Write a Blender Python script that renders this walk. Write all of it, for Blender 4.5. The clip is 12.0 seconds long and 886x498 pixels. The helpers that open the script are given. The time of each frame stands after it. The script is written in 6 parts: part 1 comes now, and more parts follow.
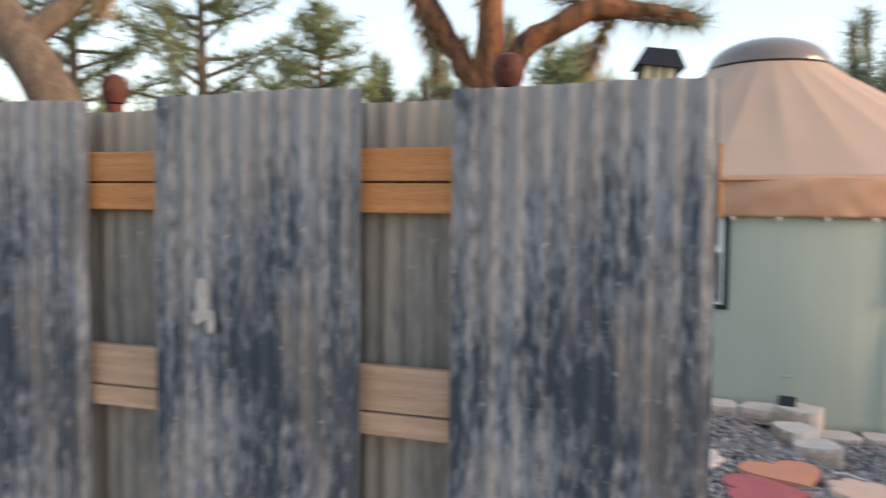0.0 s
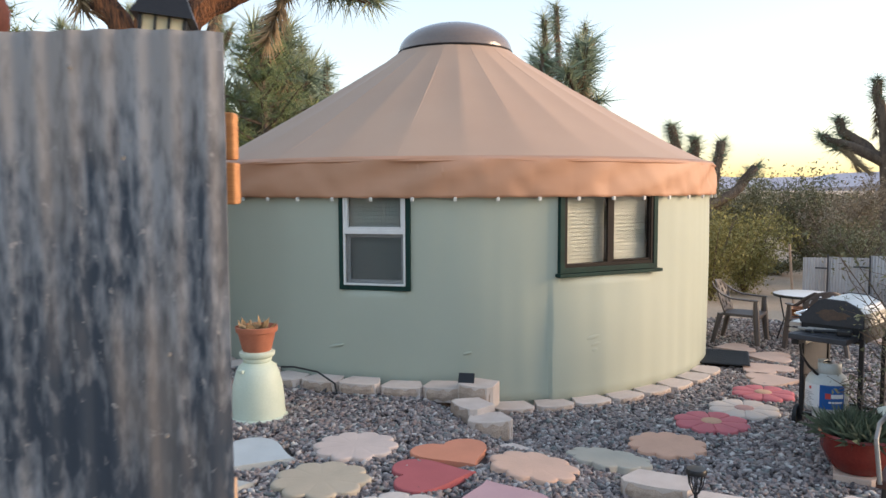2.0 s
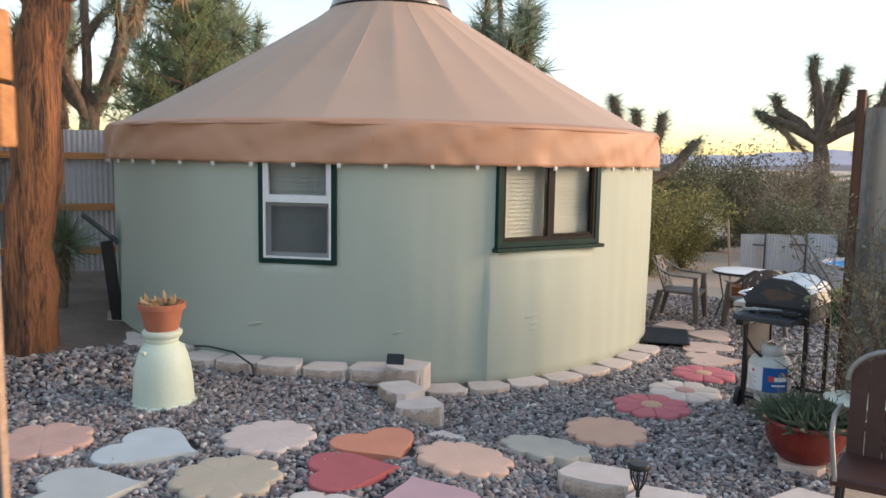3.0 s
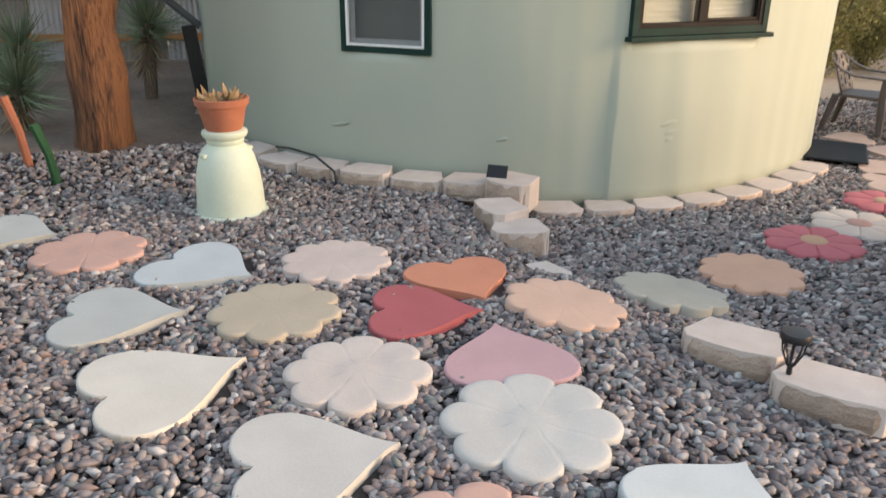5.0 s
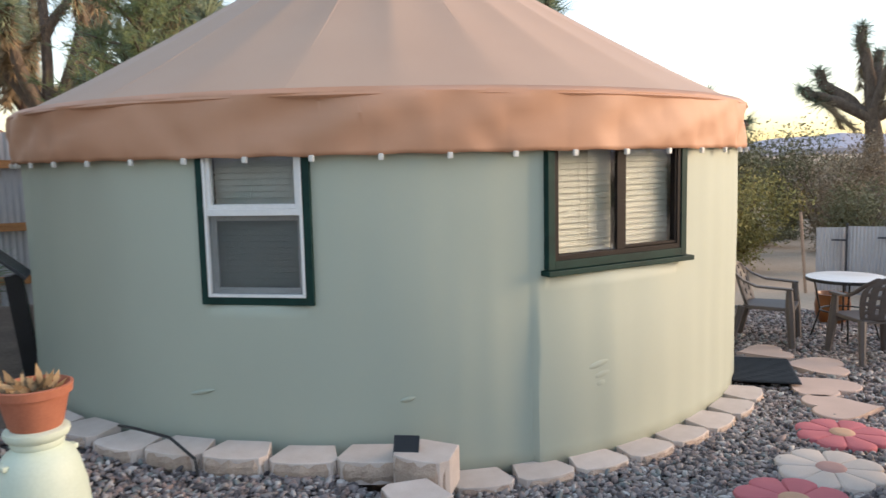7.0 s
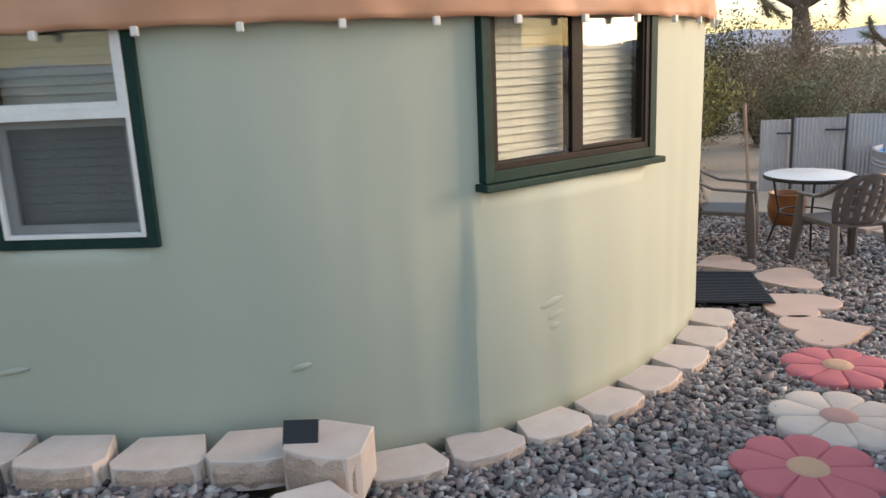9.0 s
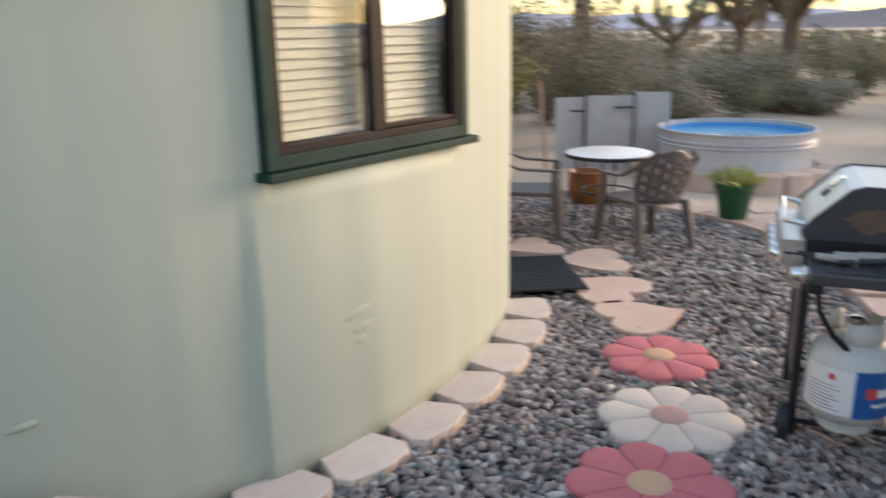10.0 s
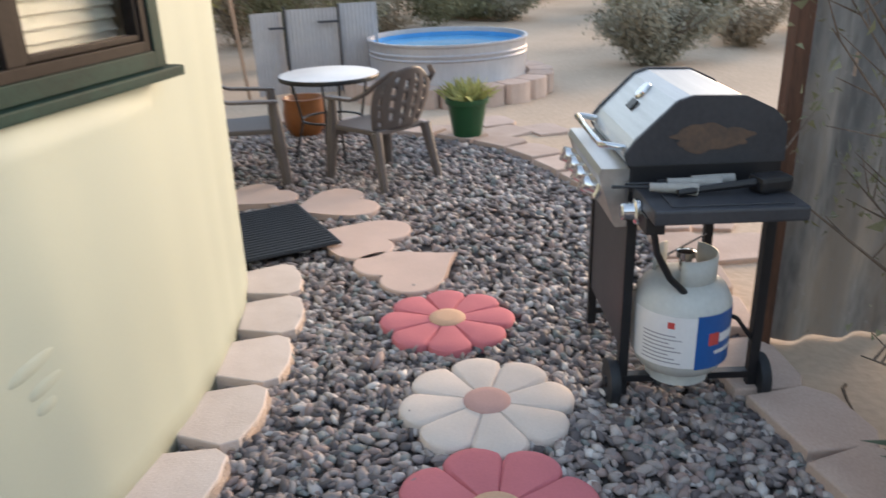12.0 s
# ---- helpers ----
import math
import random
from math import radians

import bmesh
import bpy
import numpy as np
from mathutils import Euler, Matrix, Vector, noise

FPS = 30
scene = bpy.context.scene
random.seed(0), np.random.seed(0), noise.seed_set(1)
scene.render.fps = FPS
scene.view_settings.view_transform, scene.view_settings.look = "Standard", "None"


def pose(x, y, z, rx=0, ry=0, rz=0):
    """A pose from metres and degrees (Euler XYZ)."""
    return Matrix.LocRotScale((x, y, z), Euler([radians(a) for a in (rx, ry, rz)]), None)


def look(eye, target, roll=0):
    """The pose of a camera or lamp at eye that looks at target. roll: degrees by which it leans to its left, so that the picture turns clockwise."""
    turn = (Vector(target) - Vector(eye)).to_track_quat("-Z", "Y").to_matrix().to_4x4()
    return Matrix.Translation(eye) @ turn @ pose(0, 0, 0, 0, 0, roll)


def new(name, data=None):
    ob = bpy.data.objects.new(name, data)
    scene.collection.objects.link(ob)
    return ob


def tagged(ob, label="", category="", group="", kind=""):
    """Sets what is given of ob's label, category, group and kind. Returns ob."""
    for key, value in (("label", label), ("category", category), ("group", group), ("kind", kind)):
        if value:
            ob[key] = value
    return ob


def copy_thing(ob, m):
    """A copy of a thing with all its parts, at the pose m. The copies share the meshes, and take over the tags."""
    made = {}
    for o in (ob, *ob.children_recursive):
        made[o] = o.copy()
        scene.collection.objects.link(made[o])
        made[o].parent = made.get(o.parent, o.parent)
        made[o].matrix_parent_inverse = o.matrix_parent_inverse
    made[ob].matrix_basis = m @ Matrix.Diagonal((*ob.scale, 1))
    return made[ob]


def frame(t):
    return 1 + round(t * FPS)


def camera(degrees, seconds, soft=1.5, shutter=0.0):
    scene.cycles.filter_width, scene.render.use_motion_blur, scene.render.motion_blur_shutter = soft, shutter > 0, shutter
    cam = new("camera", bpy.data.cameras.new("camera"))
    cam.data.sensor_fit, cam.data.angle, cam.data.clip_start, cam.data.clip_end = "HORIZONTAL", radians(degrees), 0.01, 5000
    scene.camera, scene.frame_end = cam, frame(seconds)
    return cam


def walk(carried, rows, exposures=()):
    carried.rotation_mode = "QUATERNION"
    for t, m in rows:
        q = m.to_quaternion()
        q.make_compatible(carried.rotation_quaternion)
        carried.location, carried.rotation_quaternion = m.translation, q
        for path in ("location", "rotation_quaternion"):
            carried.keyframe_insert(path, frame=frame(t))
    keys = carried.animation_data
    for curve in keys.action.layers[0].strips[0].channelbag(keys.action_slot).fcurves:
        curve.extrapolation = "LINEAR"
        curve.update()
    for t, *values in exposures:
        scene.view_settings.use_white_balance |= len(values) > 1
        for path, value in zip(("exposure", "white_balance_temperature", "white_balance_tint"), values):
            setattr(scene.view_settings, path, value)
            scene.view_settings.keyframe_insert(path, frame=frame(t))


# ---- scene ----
SKY_EL, SKY_STRENGTH, SUN_POWER, EXPOSURE = 2.0, 0.15, 0.80, 2.93
RET = [(3.04, 6.46), (2.86, 6.15), (2.89, 5.90), (2.87, 5.46), (3.37, 4.30), (3.56, 3.90)]
cam = camera(59.4, 12.0, shutter=0.5)
METRES, EYE, TILT, LEAN, TURN = 6.25, 1.55, 0.0, 0.0, 0.0
ROWS = [
    (0.0, 0.0, 0.0, 0.0, 0.03, -3.24, -0.56),
    (0.5, 0.0063, 0.0165, -0.0002, -12.03, -3.86, 0.9),
    (1.0, 0.0207, 0.0283, -0.001, -18.1, -4.71, 0.69),
    (1.5, 0.0653, 0.0369, -0.001, -19.2, -4.52, -0.19),
    (2.0, 0.094, 0.0488, 0.0011, -19.0, -4.47, 0.22),
    (2.5, 0.116, 0.0891, -0.0024, -21.16, -4.8, 0.12),
    (3.0, 0.1337, 0.1188, -0.0053, -23.32, -6.52, -0.95),
    (3.5, 0.1639, 0.1517, -0.0095, -19.47, -8.67, -1.17),
    (5.5, 0.2261, 0.3082, -0.033, -12.77, -23.32, 0.04),
    (6.0, 0.226, 0.3592, -0.0271, -14.11, -13.88, 2.97),
    (6.5, 0.2362, 0.3937, -0.0177, -19.49, -6.34, 2.06),
    (8.5, 0.3068, 0.5598, -0.0281, -28.22, -11.34, 1.84),
    (9.0, 0.3378, 0.602, -0.039, -29.16, -13.66, 2.53),
    (9.5, 0.375, 0.6424, -0.0404, -30.18, -14.39, 0.09),
    (10.0, 0.3983, 0.6859, -0.0508, -43.98, -15.68, 1.03),
    (10.5, 0.4155, 0.7317, -0.0544, -53.45, -16.89, 2.56),
    (11.0, 0.4476, 0.758, -0.0625, -56.09, -18.12, 4.54),
    (11.5, 0.4762, 0.7791, -0.0642, -60.27, -19.49, 2.99),
    (12.0, 0.4997, 0.7999, -0.0692, -66.73, -21.91, 1.83),
]
walk(cam, [(t, pose(0, 0, EYE, TILT, LEAN, TURN) @ pose(METRES * x, METRES * y, METRES * z, 90 + pitch, roll, yaw)) for t, x, y, z, yaw, pitch, roll in ROWS], exposures=[(t, EXPOSURE + e, k, 15) for t, e, k in ((0.0, 0.0, 6050), (2.0, -0.1, 5900), (3.5, -0.1, 5950), (5.5, 0.2, 6500), (6.0, 0.2, 6200), (6.5, 0.0, 5850), (9.0, 0.0, 6000), (10.5, 0.1, 6000), (12.0, 0.2, 5950))])

# ---- world, sun, exposure ----
world = bpy.data.worlds.new("dusk_sky")
scene.world = world
world.use_nodes = True
wn = world.node_tree.nodes
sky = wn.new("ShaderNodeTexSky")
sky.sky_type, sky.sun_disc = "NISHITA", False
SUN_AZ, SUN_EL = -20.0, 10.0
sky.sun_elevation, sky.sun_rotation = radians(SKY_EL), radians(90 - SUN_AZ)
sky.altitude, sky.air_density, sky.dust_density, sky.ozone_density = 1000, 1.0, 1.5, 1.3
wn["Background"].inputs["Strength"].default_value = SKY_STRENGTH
sky_gamma = wn.new("ShaderNodeGamma")  # sky colours squeezed by gamma to even out their brightness; not physical haze
sky_gamma.inputs["Gamma"].default_value = 0.5
world.node_tree.links.new(sky.outputs[0], sky_gamma.inputs["Color"])
world.node_tree.links.new(sky_gamma.outputs[0], wn["Background"].inputs["Color"])
sun = new("sun", bpy.data.lights.new("sun", "SUN"))
sun.data.energy, sun.data.angle, sun.data.color = SUN_POWER, radians(34), (1.0, 0.70, 0.41)
sun_dir = Vector((math.cos(radians(SUN_AZ)) * math.cos(radians(SUN_EL)), math.sin(radians(SUN_AZ)) * math.cos(radians(SUN_EL)), math.sin(radians(SUN_EL))))
sun.matrix_world = look(sun_dir * 50, (0, 0, 0))


# ---- materials ----
def mat(name, c1, c2=None, rough=0.8, metal=0.0, scale=6.0, fine=60.0, bump=0.2, dist=0.004, vary=0.0, island=False,
        stretch=(1, 1, 1), streak=None, spec=0.4, span=(0.42, 0.82), flecks=None):
    """Noise-mixed paint: c1 and c2 blended at two scales, with fine relief. vary: lightness change from piece to piece."""
    m = bpy.data.materials.new(name)
    m.use_nodes = True
    nt = m.node_tree
    n, link = nt.nodes, nt.links.new
    b = n["Principled BSDF"]
    b.inputs["Roughness"].default_value, b.inputs["Metallic"].default_value = rough, metal
    b.inputs["Specular IOR Level"].default_value = spec
    c2 = c2 or tuple(0.75 * v for v in c1)
    co = n.new("ShaderNodeTexCoord")
    mp = n.new("ShaderNodeMapping")
    mp.inputs["Scale"].default_value = stretch
    link(co.outputs["Object"], mp.inputs["Vector"])
    big, small = n.new("ShaderNodeTexNoise"), n.new("ShaderNodeTexNoise")
    for node, s, d in ((big, scale, 4), (small, fine, 3)):
        node.inputs["Scale"].default_value, node.inputs["Detail"].default_value = s, d
        link(mp.outputs[0], node.inputs["Vector"])
    add = n.new("ShaderNodeMath")
    add.operation = "MULTIPLY_ADD"
    link(small.outputs[0], add.inputs[0])
    add.inputs[1].default_value = 0.5
    half = n.new("ShaderNodeMath")
    half.operation = "MULTIPLY"
    half.inputs[1].default_value = 0.75
    link(big.outputs[0], half.inputs[0])
    link(half.outputs[0], add.inputs[2])
    ramp = n.new("ShaderNodeValToRGB")
    ramp.color_ramp.elements[0].position, ramp.color_ramp.elements[1].position = span
    ramp.color_ramp.elements[0].color, ramp.color_ramp.elements[1].color = (*c2, 1), (*c1, 1)
    link(add.outputs[0], ramp.inputs[0])
    out = ramp.outputs[0]
    if streak:
        colour, amount, sc = streak
        st = n.new("ShaderNodeTexNoise")
        st.inputs["Scale"].default_value, st.inputs["Detail"].default_value = sc, 5
        mp2 = n.new("ShaderNodeMapping")
        mp2.inputs["Scale"].default_value = (1, 1, 0.22)
        link(co.outputs["Object"], mp2.inputs["Vector"])
        link(mp2.outputs[0], st.inputs["Vector"])
        r2 = n.new("ShaderNodeValToRGB")
        r2.color_ramp.elements[0].position, r2.color_ramp.elements[1].position = 0.47, 0.62
        r2.color_ramp.elements[1].color = (amount, amount, amount, 1)
        link(st.outputs[0], r2.inputs[0])
        mx = n.new("ShaderNodeMix")
        mx.data_type = "RGBA"
        link(r2.outputs[0], mx.inputs[0])
        link(out, mx.inputs[6])
        mx.inputs[7].default_value = (*colour, 1)
        out = mx.outputs[2]
    if flecks:
        fk = n.new("ShaderNodeTexNoise")
        fk.inputs["Scale"].default_value, fk.inputs["Detail"].default_value = 38, 5
        link(co.outputs["Object"], fk.inputs["Vector"])
        r3 = n.new("ShaderNodeValToRGB")
        r3.color_ramp.elements[0].position, r3.color_ramp.elements[1].position = 0.64, 0.74
        link(fk.outputs[0], r3.inputs[0])
        m3 = n.new("ShaderNodeMix")
        m3.data_type = "RGBA"
        link(r3.outputs[0], m3.inputs[0])
        link(out, m3.inputs[6])
        m3.inputs[7].default_value = (*flecks, 1)
        out = m3.outputs[2]
    if vary:
        rnd = n.new("ShaderNodeNewGeometry" if island else "ShaderNodeObjectInfo").outputs["Random Per Island" if island else "Random"]
        mr = n.new("ShaderNodeMapRange")
        mr.inputs["To Min"].default_value, mr.inputs["To Max"].default_value = 1 - vary, 1 + vary
        link(rnd, mr.inputs["Value"])
        hs = n.new("ShaderNodeHueSaturation")
        link(mr.outputs[0], hs.inputs["Value"])
        link(out, hs.inputs["Color"])
        out = hs.outputs[0]
    link(out, b.inputs["Base Color"])
    if bump:
        bp = n.new("ShaderNodeBump")
        bp.inputs["Strength"].default_value, bp.inputs["Distance"].default_value = bump, dist
        link(add.outputs[0], bp.inputs["Height"])
        link(bp.outputs[0], b.inputs["Normal"])
    return m


def ramp_island(name, colours, rough=0.7, bump=0.3):
    """A colour for each loose piece of a mesh, out of a few."""
    m = mat(name, (1, 1, 1), (0.7, 0.7, 0.7), rough=rough, scale=30, fine=160, bump=bump, dist=0.002)
    nt = m.node_tree
    n, link = nt.nodes, nt.links.new
    g = n.new("ShaderNodeNewGeometry")
    r = n.new("ShaderNodeValToRGB")
    r.color_ramp.interpolation = "CONSTANT"
    while len(r.color_ramp.elements) < len(colours):
        r.color_ramp.elements.new(0.5)
    at = 0.0
    for e, (c, share) in zip(r.color_ramp.elements, colours):
        e.position, e.color = at, (*c, 1)
        at += share
    link(g.outputs["Random Per Island"], r.inputs[0])
    mx = n.new("ShaderNodeMix")
    mx.data_type, mx.blend_type = "RGBA", "MULTIPLY"
    mx.inputs[0].default_value = 1
    base = n["Principled BSDF"].inputs["Base Color"]
    link(base.links[0].from_socket, mx.inputs[6])
    link(r.outputs[0], mx.inputs[7])
    link(mx.outputs[2], base)
    return m


M_SAND = mat("desert_sand", (0.58, 0.45, 0.33), (0.42, 0.32, 0.23), rough=0.95, scale=0.6, fine=22, bump=0.5, dist=0.02)
# near-black bed colour darkens the gaps between the pebbles
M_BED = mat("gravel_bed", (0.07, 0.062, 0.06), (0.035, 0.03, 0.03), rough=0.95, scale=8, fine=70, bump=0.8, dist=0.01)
M_PEBBLE = ramp_island("river_pebbles", [((0.275, 0.24, 0.235), .22), ((0.12, 0.105, 0.108), .22), ((0.36, 0.315, 0.295), .2), ((0.32, 0.245, 0.225), .14),
                                         ((0.50, 0.46, 0.44), .1), ((0.22, 0.24, 0.235), .08), ((0.62, 0.59, 0.56), .04)], rough=0.6)
# sand under the trees, with the shade there painted in as darker brown
M_SHADE_SAND = mat("tree_shade_sand", (0.22, 0.165, 0.125), (0.10, 0.075, 0.058), rough=0.95, scale=1.6, fine=30, bump=0.6, dist=0.02)
M_WALL = mat("sage_green_vinyl_fabric", (0.425, 0.463, 0.385), (0.385, 0.42, 0.345), rough=0.6, scale=0.8, fine=420, bump=0.12, dist=0.002)
M_ROOF = mat("tan_roof_vinyl", (0.50, 0.345, 0.245), (0.45, 0.30, 0.21), rough=0.6, scale=0.9, fine=300, bump=0.12, dist=0.002)
M_VALANCE = mat("rust_tan_valance", (0.53, 0.295, 0.185), (0.46, 0.25, 0.15), rough=0.6, scale=1.5, fine=300, bump=0.15, dist=0.002)
M_DOME = mat("bronze_tinted_dome_acrylic", (0.20, 0.155, 0.13), (0.17, 0.13, 0.11), rough=0.16, scale=2, fine=30, bump=0.02, spec=0.8)
M_CLIP = mat("white_plastic", (0.75, 0.73, 0.68), rough=0.4, bump=0.05)
M_WHITE = mat("white_vinyl_frame", (0.78, 0.78, 0.76), (0.66, 0.66, 0.65), rough=0.4, scale=5, bump=0.05)
M_GREEN = mat("dark_green_painted_trim", (0.010, 0.042, 0.034), (0.006, 0.022, 0.019), rough=0.6, scale=9, fine=90, bump=0.2, spec=0.2)
M_BROWN = mat("dark_bronze_frame", (0.026, 0.020, 0.017), (0.017, 0.013, 0.012), rough=0.6, scale=9, bump=0.1, spec=0.15)
M_BLIND = mat("off_white_blind", (0.44, 0.46, 0.43), (0.39, 0.41, 0.385), rough=0.6, scale=4, bump=0.02)
# near-black colour stands in for the unlit room behind the windows
M_DARK = mat("unlit_room_black", (0.03, 0.03, 0.03), rough=0.9, bump=0)
M_BLOCK = mat("tan_concrete_block", (0.68, 0.59, 0.53), (0.56, 0.47, 0.41), rough=0.95, scale=7, fine=130, bump=0.5, dist=0.006, vary=0.10)
M_SPLIT = mat("split_face_block", (0.50, 0.39, 0.31), (0.36, 0.27, 0.21), rough=0.95, scale=14, fine=90, bump=0.8, dist=0.02, vary=0.12)
M_GALV = mat("weathered_galvanised_steel", (0.27, 0.285, 0.315), (0.032, 0.046, 0.07), rough=0.6, metal=0.1, scale=2.1, fine=26, bump=0.25, stretch=(1.8, 1.8, 0.6), span=(0.53, 0.73), flecks=(0.29, 0.285, 0.29), streak=((0.27, 0.24, 0.22), 0.5, 6))
M_GALV2 = mat("grey_galvanised_steel", (0.31, 0.295, 0.28), (0.16, 0.155, 0.15), rough=0.6, metal=0.3, scale=4, fine=30, bump=0.25, stretch=(1.3, 1.3, 0.3), span=(0.48, 0.74), flecks=(0.33, 0.31, 0.29), streak=((0.36, 0.30, 0.24), 0.7, 6))
M_PALE = mat("pale_galvanised_steel", (0.50, 0.49, 0.50), (0.40, 0.39, 0.41), rough=0.45, metal=0.3, scale=3, fine=30, bump=0.1, stretch=(1, 1, 0.3))
M_LUMBER = mat("orange_stained_lumber", (0.52, 0.25, 0.095), (0.33, 0.14, 0.05), rough=0.7, scale=5, fine=40, bump=0.4, stretch=(0.5, 6, 9))
M_LUMBER2 = mat("weathered_lumber", (0.46, 0.33, 0.24), (0.30, 0.20, 0.14), rough=0.85, scale=5, fine=40, bump=0.4, stretch=(0.5, 6, 9))
M_POST = mat("red_brown_post", (0.13, 0.062, 0.036), (0.055, 0.028, 0.018), rough=0.8, scale=5, fine=40, bump=0.4, stretch=(7, 7, 0.5))
M_RUST = mat("rusted_iron", (0.13, 0.04, 0.028), (0.06, 0.02, 0.016), rough=0.75, metal=0.2, scale=12, fine=80, bump=0.5)
M_BARK = mat("shaggy_red_brown_bark", (0.29, 0.125, 0.055), (0.05, 0.03, 0.022), rough=0.95, scale=2.4, fine=16, bump=1.0, dist=0.06, stretch=(3.4, 3.4, 0.35), span=(0.48, 0.72))
M_BARK2 = mat("grey_brown_bark", (0.20, 0.15, 0.11), (0.09, 0.065, 0.05), rough=0.95, scale=6, fine=30, bump=1.0, dist=0.04, stretch=(2, 2, 0.7))
M_BLADE = mat("joshua_blades", (0.23, 0.27, 0.17), (0.14, 0.175, 0.10), rough=0.6, scale=3, bump=0, vary=0.35, island=True)
M_DEAD = mat("dead_thatch", (0.34, 0.25, 0.14), (0.20, 0.14, 0.08), rough=0.9, scale=3, bump=0, vary=0.35, island=True)
M_PINE = mat("pine_needles", (0.17, 0.20, 0.075), (0.08, 0.115, 0.045), rough=0.7, scale=2, bump=0, vary=0.35, island=True)
M_SCRUB = mat("creosote_leaves", (0.22, 0.21, 0.115), (0.14, 0.135, 0.075), rough=0.8, scale=0.5, bump=0, vary=0.25, island=True)
M_SAGE = mat("grey_sage_leaves", (0.34, 0.32, 0.24), (0.24, 0.215, 0.16), rough=0.85, scale=0.8, bump=0, vary=0.22, island=True)
M_DRY = mat("dry_brush", (0.38, 0.30, 0.20), (0.25, 0.19, 0.13), rough=0.9, scale=0.5, bump=0, vary=0.22, island=True)
M_YELLOW = mat("yellow_flowering_brush", (0.38, 0.31, 0.10), (0.22, 0.21, 0.08), rough=0.85, scale=1.2, bump=0, vary=0.25, island=True)
M_GRASS = mat("variegated_grass_blades", (0.34, 0.38, 0.10), (0.50, 0.48, 0.22), rough=0.6, scale=9, bump=0, vary=0.3, island=True)
# distance haze is painted into these hill colours, most in the far range
M_HILL = mat("haze_tinted_mountain_rock", (0.20, 0.18, 0.19), (0.15, 0.135, 0.15), rough=1, scale=0.01, fine=0.08, bump=0)
M_FARHILL = mat("far_mountain_haze_tint", (0.44, 0.42, 0.48), (0.39, 0.375, 0.43), rough=1, scale=0.01, fine=0.05, bump=0)
M_TERRA = mat("terracotta", (0.45, 0.17, 0.095), (0.36, 0.125, 0.07), rough=0.8, scale=9, fine=90, bump=0.2)
M_MINT = mat("pale_mint_painted_ceramic", (0.66, 0.73, 0.60), (0.58, 0.65, 0.52), rough=0.5, scale=4, fine=70, bump=0.1)
M_GLAZERED = mat("dark_red_glazed_pot", (0.22, 0.035, 0.025), (0.13, 0.02, 0.016), rough=0.25, scale=5, bump=0.05)
M_GLAZEGRN = mat("green_plastic_pot", (0.022, 0.095, 0.035), (0.015, 0.065, 0.024), rough=0.4, scale=5, bump=0.05)
M_BLACK = mat("black_enamel", (0.018, 0.018, 0.02), (0.012, 0.012, 0.014), rough=0.4, scale=6, fine=90, bump=0.08)
M_GREYM = mat("dark_grey_sheet_metal", (0.06, 0.062, 0.07), (0.04, 0.042, 0.05), rough=0.45, metal=0.2, scale=5, fine=60, bump=0.08)
M_STEEL = mat("brushed_stainless_steel", (0.58, 0.575, 0.56), (0.46, 0.455, 0.44), rough=0.38, metal=1.0, scale=6, fine=90, bump=0.05, stretch=(0.3, 6, 6))
M_CHROME = mat("chrome", (0.7, 0.7, 0.7), (0.6, 0.6, 0.6), rough=0.12, metal=1.0, bump=0)
M_TANK = mat("pale_grey_painted_tank", (0.60, 0.62, 0.60), (0.50, 0.52, 0.50), rough=0.4, scale=6, fine=60, bump=0.08)
M_LABELB = mat("blue_label", (0.02, 0.11, 0.36), (0.018, 0.09, 0.30), rough=0.4, scale=6, bump=0)
M_LABELW = mat("white_label", (0.78, 0.78, 0.78), (0.72, 0.72, 0.72), rough=0.45, scale=6, bump=0)
M_LABELR = mat("red_print", (0.6, 0.08, 0.07), (0.5, 0.07, 0.06), rough=0.5, bump=0)
M_PRINT = mat("grey_print", (0.35, 0.35, 0.38), rough=0.5, bump=0)
M_RUBBER = mat("black_ribbed_rubber", (0.022, 0.025, 0.03), (0.014, 0.016, 0.02), rough=0.55, scale=8, fine=90, bump=0.2)
M_RESIN = mat("taupe_resin_plastic", (0.118, 0.10, 0.095), (0.09, 0.077, 0.073), rough=0.5, scale=4, fine=70, bump=0.08)
M_TABLE = mat("white_table_top", (0.78, 0.76, 0.74), (0.68, 0.66, 0.64), rough=0.3, scale=5, bump=0.03)
M_POOLIN = mat("blue_pool_liner", (0.10, 0.36, 0.72), (0.08, 0.30, 0.62), rough=0.3, scale=3, bump=0.02)
M_PAVER = mat("pinkish_paver", (0.56, 0.44, 0.37), (0.45, 0.34, 0.28), rough=0.95, scale=5, fine=90, bump=0.4, dist=0.005, vary=0.12)
M_TOOLGREY = mat("pale_tool_handle", (0.38, 0.37, 0.34), rough=0.5, bump=0.05)
M_LANTERN = mat("frosted_amber_pane", (0.62, 0.55, 0.36), (0.52, 0.45, 0.28), rough=0.4, scale=14, bump=0.05)
M_REDWOOD = mat("dark_red_wood", (0.065, 0.026, 0.02), (0.04, 0.018, 0.014), rough=0.5, scale=5, fine=40, bump=0.2, stretch=(5, 5, 0.5))
M_FARROOF = mat("salmon_roof", (0.50, 0.26, 0.17), (0.43, 0.22, 0.14), rough=0.7, scale=1, fine=40, bump=0.05)


